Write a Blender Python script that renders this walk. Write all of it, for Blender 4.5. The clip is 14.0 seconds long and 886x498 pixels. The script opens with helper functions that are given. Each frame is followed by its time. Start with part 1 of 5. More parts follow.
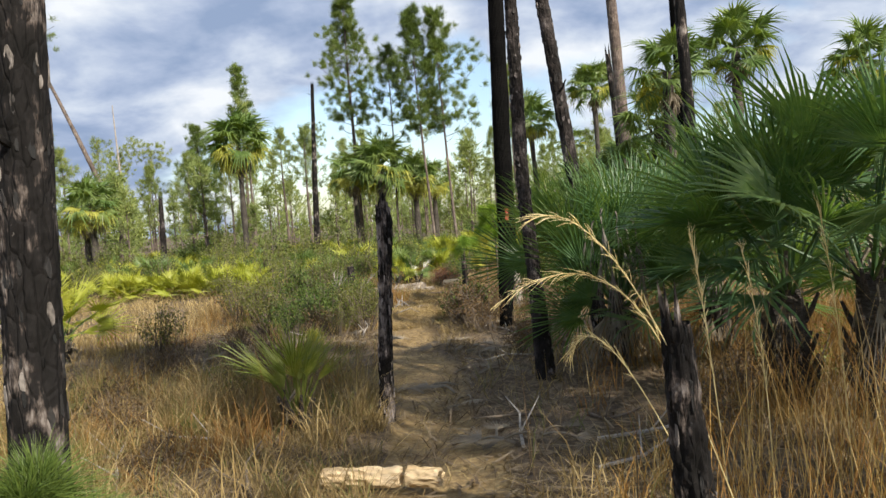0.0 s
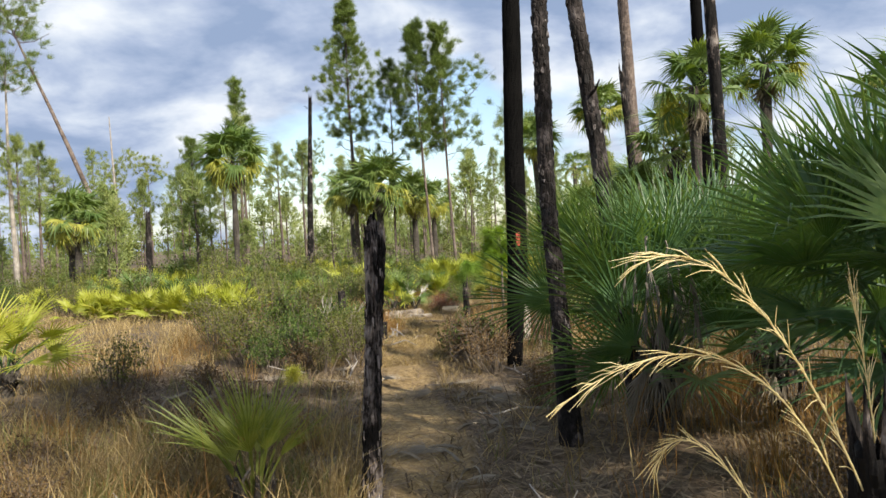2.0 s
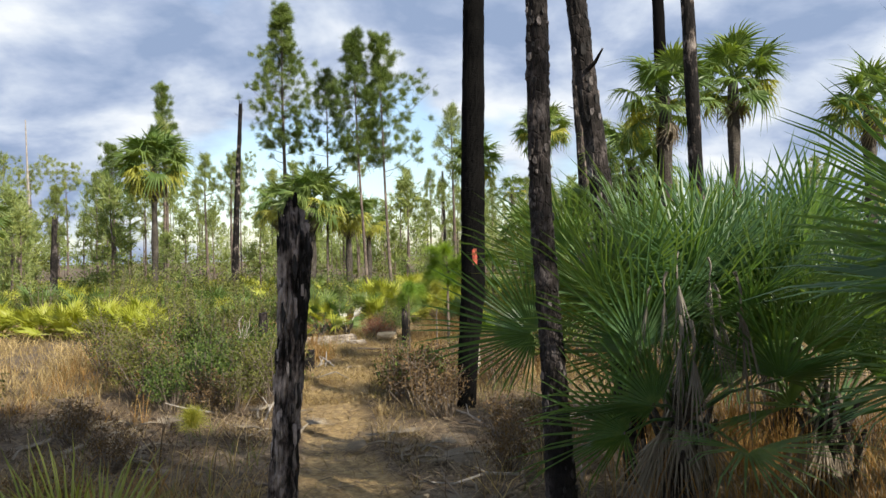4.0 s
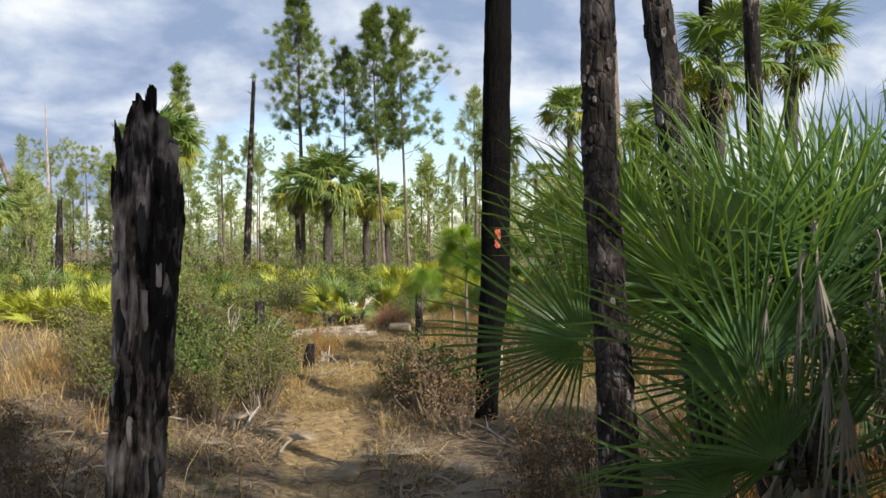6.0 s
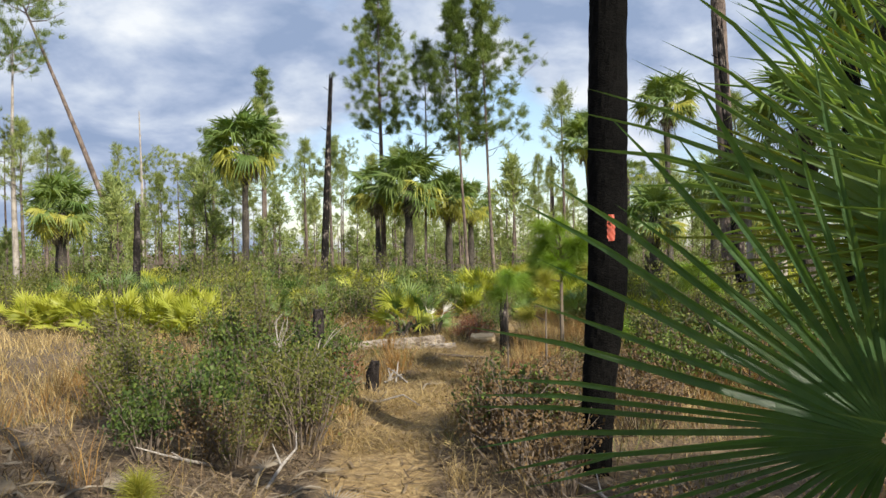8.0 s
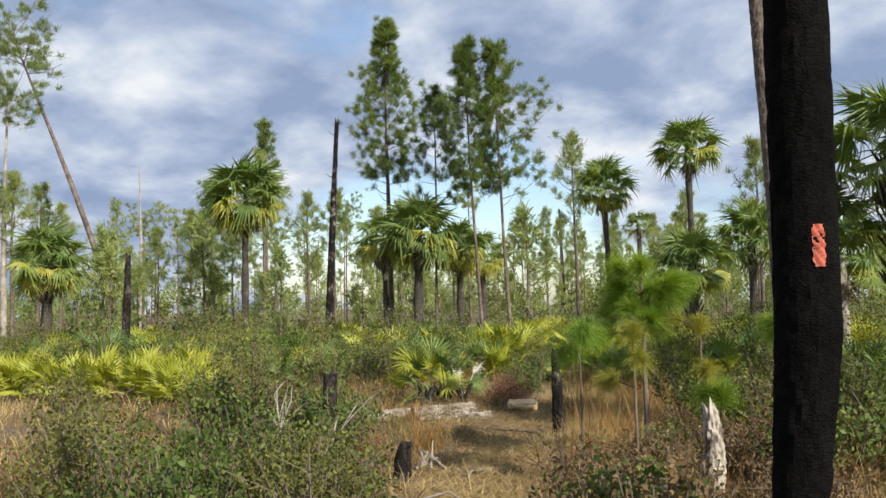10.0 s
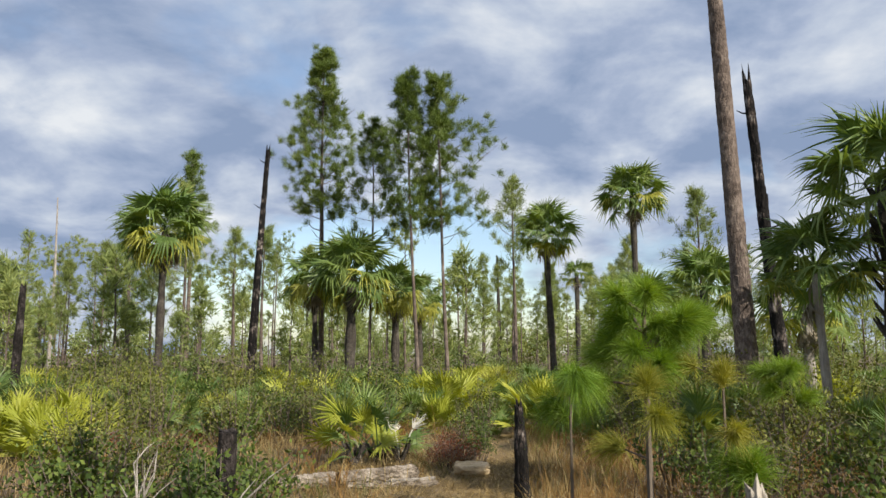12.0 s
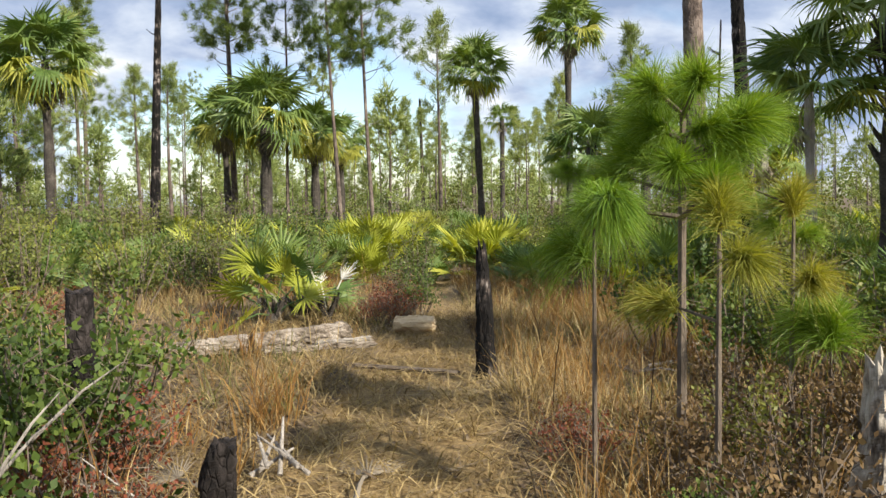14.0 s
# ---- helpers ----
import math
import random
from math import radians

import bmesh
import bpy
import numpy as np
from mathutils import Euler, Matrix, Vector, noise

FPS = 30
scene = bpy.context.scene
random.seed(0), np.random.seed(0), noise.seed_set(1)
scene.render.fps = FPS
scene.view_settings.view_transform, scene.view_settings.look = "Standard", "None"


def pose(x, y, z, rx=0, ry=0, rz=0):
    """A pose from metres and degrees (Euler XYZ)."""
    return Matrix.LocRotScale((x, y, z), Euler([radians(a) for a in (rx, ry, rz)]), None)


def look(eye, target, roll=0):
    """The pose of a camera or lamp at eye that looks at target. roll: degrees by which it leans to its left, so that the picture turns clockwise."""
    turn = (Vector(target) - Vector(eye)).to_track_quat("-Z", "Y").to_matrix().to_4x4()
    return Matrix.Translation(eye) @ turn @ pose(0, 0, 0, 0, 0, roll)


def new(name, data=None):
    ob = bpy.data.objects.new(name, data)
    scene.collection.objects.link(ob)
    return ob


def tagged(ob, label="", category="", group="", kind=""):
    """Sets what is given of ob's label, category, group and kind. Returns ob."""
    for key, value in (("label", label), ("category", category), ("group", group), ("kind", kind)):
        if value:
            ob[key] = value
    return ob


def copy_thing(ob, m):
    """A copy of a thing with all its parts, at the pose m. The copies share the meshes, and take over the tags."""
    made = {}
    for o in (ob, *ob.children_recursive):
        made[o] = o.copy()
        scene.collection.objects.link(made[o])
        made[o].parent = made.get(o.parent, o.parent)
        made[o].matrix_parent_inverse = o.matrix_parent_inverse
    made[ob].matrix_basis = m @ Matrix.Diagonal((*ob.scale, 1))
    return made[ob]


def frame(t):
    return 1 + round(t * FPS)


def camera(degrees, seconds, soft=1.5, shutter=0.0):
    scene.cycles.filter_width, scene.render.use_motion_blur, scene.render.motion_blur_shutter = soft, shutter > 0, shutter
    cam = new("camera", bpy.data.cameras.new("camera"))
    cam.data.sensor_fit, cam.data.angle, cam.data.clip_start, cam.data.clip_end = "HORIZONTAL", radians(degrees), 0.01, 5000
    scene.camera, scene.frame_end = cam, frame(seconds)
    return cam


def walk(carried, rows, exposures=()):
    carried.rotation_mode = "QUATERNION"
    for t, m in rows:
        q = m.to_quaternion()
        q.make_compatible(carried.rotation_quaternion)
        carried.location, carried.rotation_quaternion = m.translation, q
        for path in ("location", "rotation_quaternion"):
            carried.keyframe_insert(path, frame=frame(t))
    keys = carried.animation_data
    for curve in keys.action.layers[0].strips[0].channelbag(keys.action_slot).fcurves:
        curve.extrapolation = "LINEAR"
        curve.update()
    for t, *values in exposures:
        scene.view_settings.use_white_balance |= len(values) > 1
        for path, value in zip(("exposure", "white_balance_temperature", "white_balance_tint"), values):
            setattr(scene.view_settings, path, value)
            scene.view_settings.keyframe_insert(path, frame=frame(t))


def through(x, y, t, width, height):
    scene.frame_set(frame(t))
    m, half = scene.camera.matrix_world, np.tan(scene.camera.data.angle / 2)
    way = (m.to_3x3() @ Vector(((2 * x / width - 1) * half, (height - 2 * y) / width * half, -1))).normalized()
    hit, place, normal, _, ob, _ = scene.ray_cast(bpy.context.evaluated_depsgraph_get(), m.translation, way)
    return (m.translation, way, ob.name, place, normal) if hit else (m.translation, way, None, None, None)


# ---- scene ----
cam = camera(59.8, 14.0)
PATH = [
    (0, (0.85, -0.694, 1.938), (0.676, 1.296, 1.849), -4.4),
    (0.5, (0.879, -0.271, 1.965), (0.72, 1.72, 1.864), -4.0),
    (1, (0.788, 0.074, 1.989), (0.682, 2.069, 1.901), -3.7),
    (1.5, (0.709, 0.427, 1.981), (0.6, 2.423, 1.939), -2.8),
    (2, (0.662, 0.774, 1.971), (0.498, 2.767, 1.935), -3.0),
    (2.5, (0.475, 1.197, 1.992), (0.422, 3.196, 1.974), -2.6),
    (3, (0.406, 1.693, 1.903), (0.437, 3.693, 1.925), -1.4),
    (5.5, (0.398, 3.69, 1.862), (0.369, 5.69, 1.859), -0.8),
    (6, (0.463, 4.097, 1.814), (0.418, 6.097, 1.8), -0.7),
    (6.5, (0.496, 4.487, 1.788), (0.384, 6.483, 1.754), -1.0),
    (7, (0.47, 4.987, 1.752), (0.341, 6.983, 1.713), -1.2),
    (7.5, (0.457, 5.531, 1.742), (0.203, 7.515, 1.72), -0.7),
    (10, (-0.369, 8.089, 1.632), (-0.634, 10.066, 1.779), -1.4),
    (10.5, (-0.486, 8.578, 1.614), (-0.729, 10.55, 1.837), -1.3),
    (11, (-0.588, 8.978, 1.609), (-0.768, 10.951, 1.877), -1.1),
    (11.5, (-0.61, 9.479, 1.598), (-0.762, 11.453, 1.879), -0.9),
    (12, (-0.692, 9.993, 1.546), (-0.785, 11.973, 1.813), -0.2),
    (12.5, (-0.758, 10.449, 1.513), (-0.809, 12.436, 1.734), 0.0),
    (13, (-0.825, 10.919, 1.472), (-0.849, 12.919, 1.492), -0.3),
    (13.5, (-0.921, 11.406, 1.434), (-0.849, 13.402, 1.322), -0.3),
    (14, (-0.938, 11.902, 1.398), (-0.829, 13.895, 1.273), -0.9),
]
walk(cam, [(t, look(eye, target, roll)) for t, eye, target, roll in PATH],
     exposures=((0.0, 0.70), (1.5, 0.76), (5.5, 0.72), (10.0, 0.60), (12.0, 0.48), (13.0, 0.48), (14.0, 0.85)))

# ---- world, sun, exposure ----
SUN_AZ, SUN_EL = math.atan2(1.25, -1.2), radians(35)   # azimuth from +y towards +x
world = bpy.data.worlds.new("sky")
scene.world = world
world.use_nodes = True


def wire(tree, a, b):
    tree.links.new(a, b)


def build_sky():
    nt = world.node_tree
    nt.nodes.clear()
    out = nt.nodes.new("ShaderNodeOutputWorld")
    bg = nt.nodes.new("ShaderNodeBackground")
    bg.inputs[1].default_value = 0.12
    sky = nt.nodes.new("ShaderNodeTexSky")
    sky.sky_type, sky.sun_disc = "NISHITA", False
    sky.sun_elevation, sky.sun_rotation = SUN_EL, SUN_AZ
    tc = nt.nodes.new("ShaderNodeTexCoord")
    sep = nt.nodes.new("ShaderNodeSeparateXYZ")
    wire(nt, tc.outputs["Generated"], sep.inputs[0])
    low = nt.nodes.new("ShaderNodeMath")
    low.operation, low.inputs[1].default_value = "MAXIMUM", 0.0
    wire(nt, sep.outputs[2], low.inputs[0])
    add = nt.nodes.new("ShaderNodeMath")
    add.operation, add.inputs[1].default_value = "ADD", 0.34
    wire(nt, low.outputs[0], add.inputs[0])
    coords = []
    for i in (0, 1):
        d = nt.nodes.new("ShaderNodeMath")
        d.operation = "DIVIDE"
        wire(nt, sep.outputs[i], d.inputs[0])
        wire(nt, add.outputs[0], d.inputs[1])
        coords.append(d)
    comb = nt.nodes.new("ShaderNodeCombineXYZ")
    wire(nt, coords[0].outputs[0], comb.inputs[0])
    wire(nt, coords[1].outputs[0], comb.inputs[1])

    def cloud_noise(scale, detail, rough, shift, distort=0.0):
        m = nt.nodes.new("ShaderNodeMapping")
        m.inputs["Location"].default_value = shift
        wire(nt, comb.outputs[0], m.inputs[0])
        n = nt.nodes.new("ShaderNodeTexNoise")
        n.inputs["Scale"].default_value, n.inputs["Detail"].default_value = scale, detail
        n.inputs["Roughness"].default_value, n.inputs["Distortion"].default_value = rough, distort
        wire(nt, m.outputs[0], n.inputs["Vector"])
        return n

    def ramp(src, stops):
        r = nt.nodes.new("ShaderNodeValToRGB")
        e = r.color_ramp.elements
        e[0].position, e[0].color = stops[0][0], (*stops[0][1], 1)
        e[1].position, e[1].color = stops[-1][0], (*stops[-1][1], 1)
        for p, c in stops[1:-1]:
            k = e.new(p)
            k.color = (*c, 1)
        wire(nt, src, r.inputs[0])
        return r

    thin = nt.nodes.new("ShaderNodeMath")
    thin.operation, thin.use_clamp = "MULTIPLY", True
    thin.inputs[1].default_value = 4.0
    wire(nt, low.outputs[0], thin.inputs[0])
    gap = nt.nodes.new("ShaderNodeMath")
    gap.operation = "MULTIPLY_ADD"
    gap.inputs[1].default_value = 0.14
    wire(nt, thin.outputs[0], gap.inputs[0])
    wire(nt, cloud_noise(0.85, 6, 0.55, (3.1, 1.7, 0), 0.1).outputs[0], gap.inputs[2])
    cover = ramp(gap.outputs[0], [(0.48, (0, 0, 0)), (0.56, (1, 1, 1))])
    shade = ramp(cloud_noise(3.1, 7, 0.54, (7.4, 2.2, 0), 0.2).outputs[0],
                 [(0.38, (1.6, 2.1, 3.1)), (0.47, (2.35, 2.8, 3.75)), (0.55, (3.3, 3.7, 4.4)), (0.66, (4.8, 5.0, 5.25))])
    mix = nt.nodes.new("ShaderNodeMix")
    mix.data_type = "RGBA"
    wire(nt, cover.outputs[0], mix.inputs[0])
    wire(nt, sky.outputs[0], mix.inputs[6])
    wire(nt, shade.outputs[0], mix.inputs[7])
    wire(nt, mix.outputs[2], bg.inputs[0])
    wire(nt, bg.outputs[0], out.inputs[0])


build_sky()
sun = new("sun", bpy.data.lights.new("sun", "SUN"))
sun.data.energy, sun.data.angle, sun.data.color = 5.0, radians(0.6), (1.0, 0.925, 0.80)
to_sun = Vector((math.sin(SUN_AZ) * math.cos(SUN_EL), math.cos(SUN_AZ) * math.cos(SUN_EL), math.sin(SUN_EL)))
sun.matrix_world = look(to_sun * 80, (0, 0, 0))


# ---- materials ----
def base_mat(name):
    m = bpy.data.materials.new(name)
    m.use_nodes = True
    nt = m.node_tree
    bsdf = nt.nodes["Principled BSDF"]
    return m, nt, bsdf


def noise_node(nt, scale, detail=4.0, rough=0.55, stretch=None, coord="Object"):
    tc = nt.nodes.new("ShaderNodeTexCoord")
    src = tc.outputs[coord]
    if stretch:
        mp = nt.nodes.new("ShaderNodeMapping")
        mp.inputs["Scale"].default_value = stretch
        wire(nt, src, mp.inputs[0])
        src = mp.outputs[0]
    n = nt.nodes.new("ShaderNodeTexNoise")
    n.inputs["Scale"].default_value, n.inputs["Detail"].default_value, n.inputs["Roughness"].default_value = scale, detail, rough
    wire(nt, src, n.inputs["Vector"])
    return n


def ramp_node(nt, src, stops):
    r = nt.nodes.new("ShaderNodeValToRGB")
    e = r.color_ramp.elements
    e[0].position, e[0].color = stops[0][0], (*stops[0][1], 1)
    e[1].position, e[1].color = stops[-1][0], (*stops[-1][1], 1)
    for p, c in stops[1:-1]:
        k = e.new(p)
        k.color = (*c, 1)
    wire(nt, src, r.inputs[0])
    return r


def bump_node(nt, bsdf, src, strength, dist):
    b = nt.nodes.new("ShaderNodeBump")
    b.inputs["Strength"].default_value, b.inputs["Distance"].default_value = strength, dist
    wire(nt, src, b.inputs["Height"])
    wire(nt, b.outputs[0], bsdf.inputs["Normal"])


def leaf_mat(name, dark, mid, light, through=0.35, rough=0.5, tint=1.6):
    """Leaves: colour varies by leaf and by plant, and light passes through."""
    m, nt, bsdf = base_mat(name)
    geo = nt.nodes.new("ShaderNodeNewGeometry")
    info = nt.nodes.new("ShaderNodeObjectInfo")
    patch = noise_node(nt, 0.9, 3, 0.6)
    q = nt.nodes.new("ShaderNodeMath")
    q.operation, q.inputs[1].default_value, q.inputs[2].default_value = "MULTIPLY_ADD", 0.75, -0.24
    wire(nt, patch.outputs[0], q.inputs[0])
    a = nt.nodes.new("ShaderNodeMath")
    a.operation, a.inputs[1].default_value = "MULTIPLY_ADD", 0.55
    wire(nt, geo.outputs["Random Per Island"], a.inputs[0])
    wire(nt, q.outputs[0], a.inputs[2])
    b = nt.nodes.new("ShaderNodeMath")
    b.operation, b.inputs[1].default_value = "MULTIPLY_ADD", 0.25
    wire(nt, info.outputs["Random"], b.inputs[0])
    wire(nt, a.outputs[0], b.inputs[2])
    streak = noise_node(nt, 16.0, 3, 0.6)
    c = nt.nodes.new("ShaderNodeMath")
    c.operation, c.inputs[1].default_value = "MULTIPLY_ADD", 0.5
    wire(nt, streak.outputs[0], c.inputs[0])
    lift = nt.nodes.new("ShaderNodeMath")
    lift.operation, lift.inputs[1].default_value = "SUBTRACT", 0.25
    wire(nt, b.outputs[0], lift.inputs[0])
    wire(nt, lift.outputs[0], c.inputs[2])
    r = ramp_node(nt, c.outputs[0], [(0.05, dark), (0.5, mid), (0.95, light)])
    wire(nt, r.outputs[0], bsdf.inputs["Base Color"])
    bsdf.inputs["Roughness"].default_value = rough
    bsdf.inputs["Specular IOR Level"].default_value = 0.28
    tr = nt.nodes.new("ShaderNodeBsdfTranslucent")
    warm = nt.nodes.new("ShaderNodeMix")
    warm.data_type, warm.blend_type = "RGBA", "MULTIPLY"
    warm.inputs[0].default_value = 1.0
    warm.inputs[7].default_value = (tint, tint * 0.95, 0.5, 1)
    wire(nt, r.outputs[0], warm.inputs[6])
    wire(nt, warm.outputs[2], tr.inputs[0])
    mx = nt.nodes.new("ShaderNodeMixShader")
    mx.inputs[0].default_value = through
    wire(nt, bsdf.outputs[0], mx.inputs[1])
    wire(nt, tr.outputs[0], mx.inputs[2])
    wire(nt, mx.outputs[0], nt.nodes["Material Output"].inputs[0])
    return m


def bark_mat(name, stops, plate=9.0, depth=0.02, stretch=(1, 1, 0.35), rough=0.85, gloss=0.12):
    m, nt, bsdf = base_mat(name)
    n = noise_node(nt, 17.0, 7, 0.7, stretch)
    tc = nt.nodes.new("ShaderNodeTexCoord")
    mp = nt.nodes.new("ShaderNodeMapping")
    mp.inputs["Scale"].default_value = stretch
    wire(nt, tc.outputs["Object"], mp.inputs[0])
    v = nt.nodes.new("ShaderNodeTexVoronoi")
    v.feature = "DISTANCE_TO_EDGE"
    v.inputs["Scale"].default_value = plate
    wire(nt, mp.outputs[0], v.inputs["Vector"])
    big = noise_node(nt, 3.1, 4, 0.6)
    s = nt.nodes.new("ShaderNodeMath")
    s.operation, s.inputs[1].default_value = "MULTIPLY_ADD", 0.55
    wire(nt, big.outputs[0], s.inputs[0])
    half = nt.nodes.new("ShaderNodeMath")
    half.operation, half.inputs[1].default_value = "MULTIPLY", 0.5
    wire(nt, n.outputs[0], half.inputs[0])
    wire(nt, half.outputs[0], s.inputs[2])
    r = ramp_node(nt, s.outputs[0], stops)
    wire(nt, r.outputs[0], bsdf.inputs["Base Color"])
    bsdf.inputs["Roughness"].default_value = rough
    bsdf.inputs["Specular IOR Level"].default_value = gloss
    sm = nt.nodes.new("ShaderNodeMath")
    sm.operation, sm.inputs[1].default_value = "MINIMUM", 0.12
    wire(nt, v.outputs["Distance"], sm.inputs[0])
    h = nt.nodes.new("ShaderNodeMath")
    h.operation, h.inputs[1].default_value = "MULTIPLY_ADD", 4.0
    wire(nt, sm.outputs[0], h.inputs[0])
    wire(nt, n.outputs[0], h.inputs[2])
    bump_node(nt, bsdf, h.outputs[0], 0.9, depth)
    return m


CHAR = bark_mat("charred_bark", [(0.42, (0.006, 0.0055, 0.005)), (0.55, (0.014, 0.0125, 0.012)), (0.585, (0.075, 0.06, 0.052)), (0.67, (0.30, 0.265, 0.24))], 24, 0.012, (1, 1, 0.28))
SNAG_CHAR = bark_mat("pale_streaked_charred_wood", [(0.40, (0.006, 0.0055, 0.005)), (0.50, (0.014, 0.0125, 0.0115)), (0.53, (0.075, 0.06, 0.054)), (0.60, (0.32, 0.275, 0.25))], 30, 0.016, (1, 1, 0.22))
SOOT = bark_mat("soot_black_bark", [(0.4, (0.0035, 0.0035, 0.0035)), (0.66, (0.009, 0.0085, 0.008)), (0.78, (0.02, 0.018, 0.017))], 30, 0.008, (1, 1, 1.6), 0.95, 0.03)
SCORCHED = bark_mat("scorched_pine_bark", [(0.40, (0.007, 0.0065, 0.006)), (0.53, (0.021, 0.0175, 0.016)), (0.60, (0.06, 0.05, 0.047)), (0.72, (0.19, 0.165, 0.155))], 26, 0.014, (1, 1, 0.5))
PINE_BARK = bark_mat("pine_bark", [(0.38, (0.045, 0.035, 0.03)), (0.53, (0.135, 0.105, 0.088)), (0.68, (0.27, 0.22, 0.185))], 15, 0.02, (1, 1, 0.4))
PALM_BARK = bark_mat("palm_bark", [(0.36, (0.025, 0.022, 0.02)), (0.55, (0.075, 0.065, 0.055)), (0.75, (0.2, 0.18, 0.155))], 14, 0.015, (1, 1, 2.5))
TWIG = bark_mat("twig", [(0.35, (0.06, 0.045, 0.035)), (0.7, (0.22, 0.18, 0.14))], 30, 0.004)
WEATHERED = bark_mat("weathered_wood", [(0.40, (0.06, 0.048, 0.036)), (0.5, (0.25, 0.205, 0.16)), (0.66, (0.50, 0.44, 0.37))], 26, 0.03, (0.25, 1.4, 1.4))
RAW_WOOD = bark_mat("cut_pine_wood", [(0.34, (0.26, 0.17, 0.085)), (0.5, (0.5, 0.37, 0.21)), (0.7, (0.66, 0.52, 0.34))], 12, 0.006, (0.3, 1.5, 1.5))
BLEACHED = bark_mat("bleached_charred_wood", [(0.40, (0.02, 0.016, 0.013)), (0.45, (0.12, 0.10, 0.08)), (0.50, (0.36, 0.32, 0.265)), (0.66, (0.58, 0.54, 0.47))], 22, 0.012, (0.7, 0.7, 0.12))
GREY_WOOD = bark_mat("grey_bare_wood", [(0.34, (0.12, 0.105, 0.09)), (0.52, (0.30, 0.27, 0.235)), (0.72, (0.5, 0.46, 0.41))], 20, 0.01, (1.6, 1.6, 0.2))

FAN_GREEN = leaf_mat("palmetto_leaf", (0.028, 0.066, 0.035), (0.08, 0.15, 0.064), (0.235, 0.31, 0.115), 0.42, 0.34, 1.8)
# yellow-green kept bright: sunlight on the fans is put into this leaf colour
FAN_SUN_YELLOW = leaf_mat("sun_yellow_palmetto_leaf", (0.17, 0.21, 0.03), (0.30, 0.33, 0.045), (0.46, 0.44, 0.08), 0.34, 0.45)
PALM_LEAF = leaf_mat("cabbage_palm_leaf", (0.05, 0.095, 0.028), (0.11, 0.175, 0.05), (0.26, 0.31, 0.085), 0.30, 0.40)
# ageing leaves, brightened so that their yellow also paints sunlight on crowns
PALM_OLD_LIT = leaf_mat("yellow_lit_old_palm_leaf", (0.17, 0.19, 0.035), (0.31, 0.32, 0.055), (0.47, 0.45, 0.11), 0.34, 0.5)
DEAD_LEAF = leaf_mat("dead_palm_leaf", (0.10, 0.077, 0.05), (0.19, 0.157, 0.115), (0.34, 0.30, 0.24), 0.15, 0.8, 1.2)
WHITE_LEAF = leaf_mat("bleached_dead_leaf", (0.45, 0.42, 0.36), (0.58, 0.55, 0.48), (0.70, 0.67, 0.60), 0.15, 0.8, 1.1)
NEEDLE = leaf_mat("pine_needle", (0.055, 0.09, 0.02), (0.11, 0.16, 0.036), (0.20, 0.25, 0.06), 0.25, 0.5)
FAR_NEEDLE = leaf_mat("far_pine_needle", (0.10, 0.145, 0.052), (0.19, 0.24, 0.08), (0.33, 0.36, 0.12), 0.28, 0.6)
SEEDLING = leaf_mat("seedling_needle", (0.075, 0.15, 0.018), (0.15, 0.25, 0.028), (0.28, 0.36, 0.055), 0.36, 0.45)
SEEDLING_OLD = leaf_mat("yellow_seedling_needle", (0.15, 0.17, 0.03), (0.26, 0.27, 0.045), (0.38, 0.33, 0.08), 0.36, 0.5)
GRASSY_PALM = leaf_mat("yellow_green_palmetto_leaf", (0.06, 0.09, 0.02), (0.15, 0.18, 0.038), (0.34, 0.34, 0.09), 0.35, 0.45)
SHRUB_LEAF = leaf_mat("gallberry_leaf", (0.024, 0.046, 0.011), (0.065, 0.102, 0.021), (0.165, 0.21, 0.04), 0.25, 0.6)
OLIVE_LEAF = leaf_mat("olive_shrub_leaf", (0.046, 0.054, 0.014), (0.112, 0.122, 0.027), (0.21, 0.21, 0.05), 0.28, 0.55)
OLIVE_BROWN = leaf_mat("olive_brown_shrub_leaf", (0.045, 0.058, 0.016), (0.105, 0.125, 0.03), (0.21, 0.22, 0.055), 0.28, 0.6)
DEAD_GREY = leaf_mat("grey_dead_palm_leaf", (0.08, 0.066, 0.05), (0.17, 0.148, 0.12), (0.34, 0.31, 0.265), 0.2, 0.8, 1.1)
BROWN_LEAF = leaf_mat("withered_shrub_leaf", (0.055, 0.036, 0.018), (0.125, 0.078, 0.036), (0.21, 0.14, 0.062), 0.2, 0.7, 1.2)
RED_LEAF = leaf_mat("red_shrub_leaf", (0.09, 0.022, 0.014), (0.19, 0.055, 0.03), (0.27, 0.12, 0.055), 0.25, 0.6, 1.3)
STRAW = leaf_mat("dry_grass", (0.115, 0.073, 0.031), (0.265, 0.19, 0.084), (0.57, 0.445, 0.225), 0.25, 0.75, 1.2)
BROOM = leaf_mat("russet_broomsedge", (0.13, 0.060, 0.018), (0.25, 0.13, 0.038), (0.42, 0.265, 0.09), 0.28, 0.7, 1.25)
GREEN_GRASS = leaf_mat("green_grass", (0.07, 0.085, 0.025), (0.13, 0.14, 0.045), (0.22, 0.21, 0.075), 0.3, 0.6)
GOLD_STALK = leaf_mat("golden_seed_stalk", (0.55, 0.43, 0.17), (0.70, 0.58, 0.29), (0.80, 0.71, 0.44), 0.25, 0.6, 1.2)
LITTER = leaf_mat("pine_straw_litter", (0.045, 0.029, 0.017), (0.125, 0.085, 0.05), (0.31, 0.24, 0.155), 0.1, 0.85, 1.1)


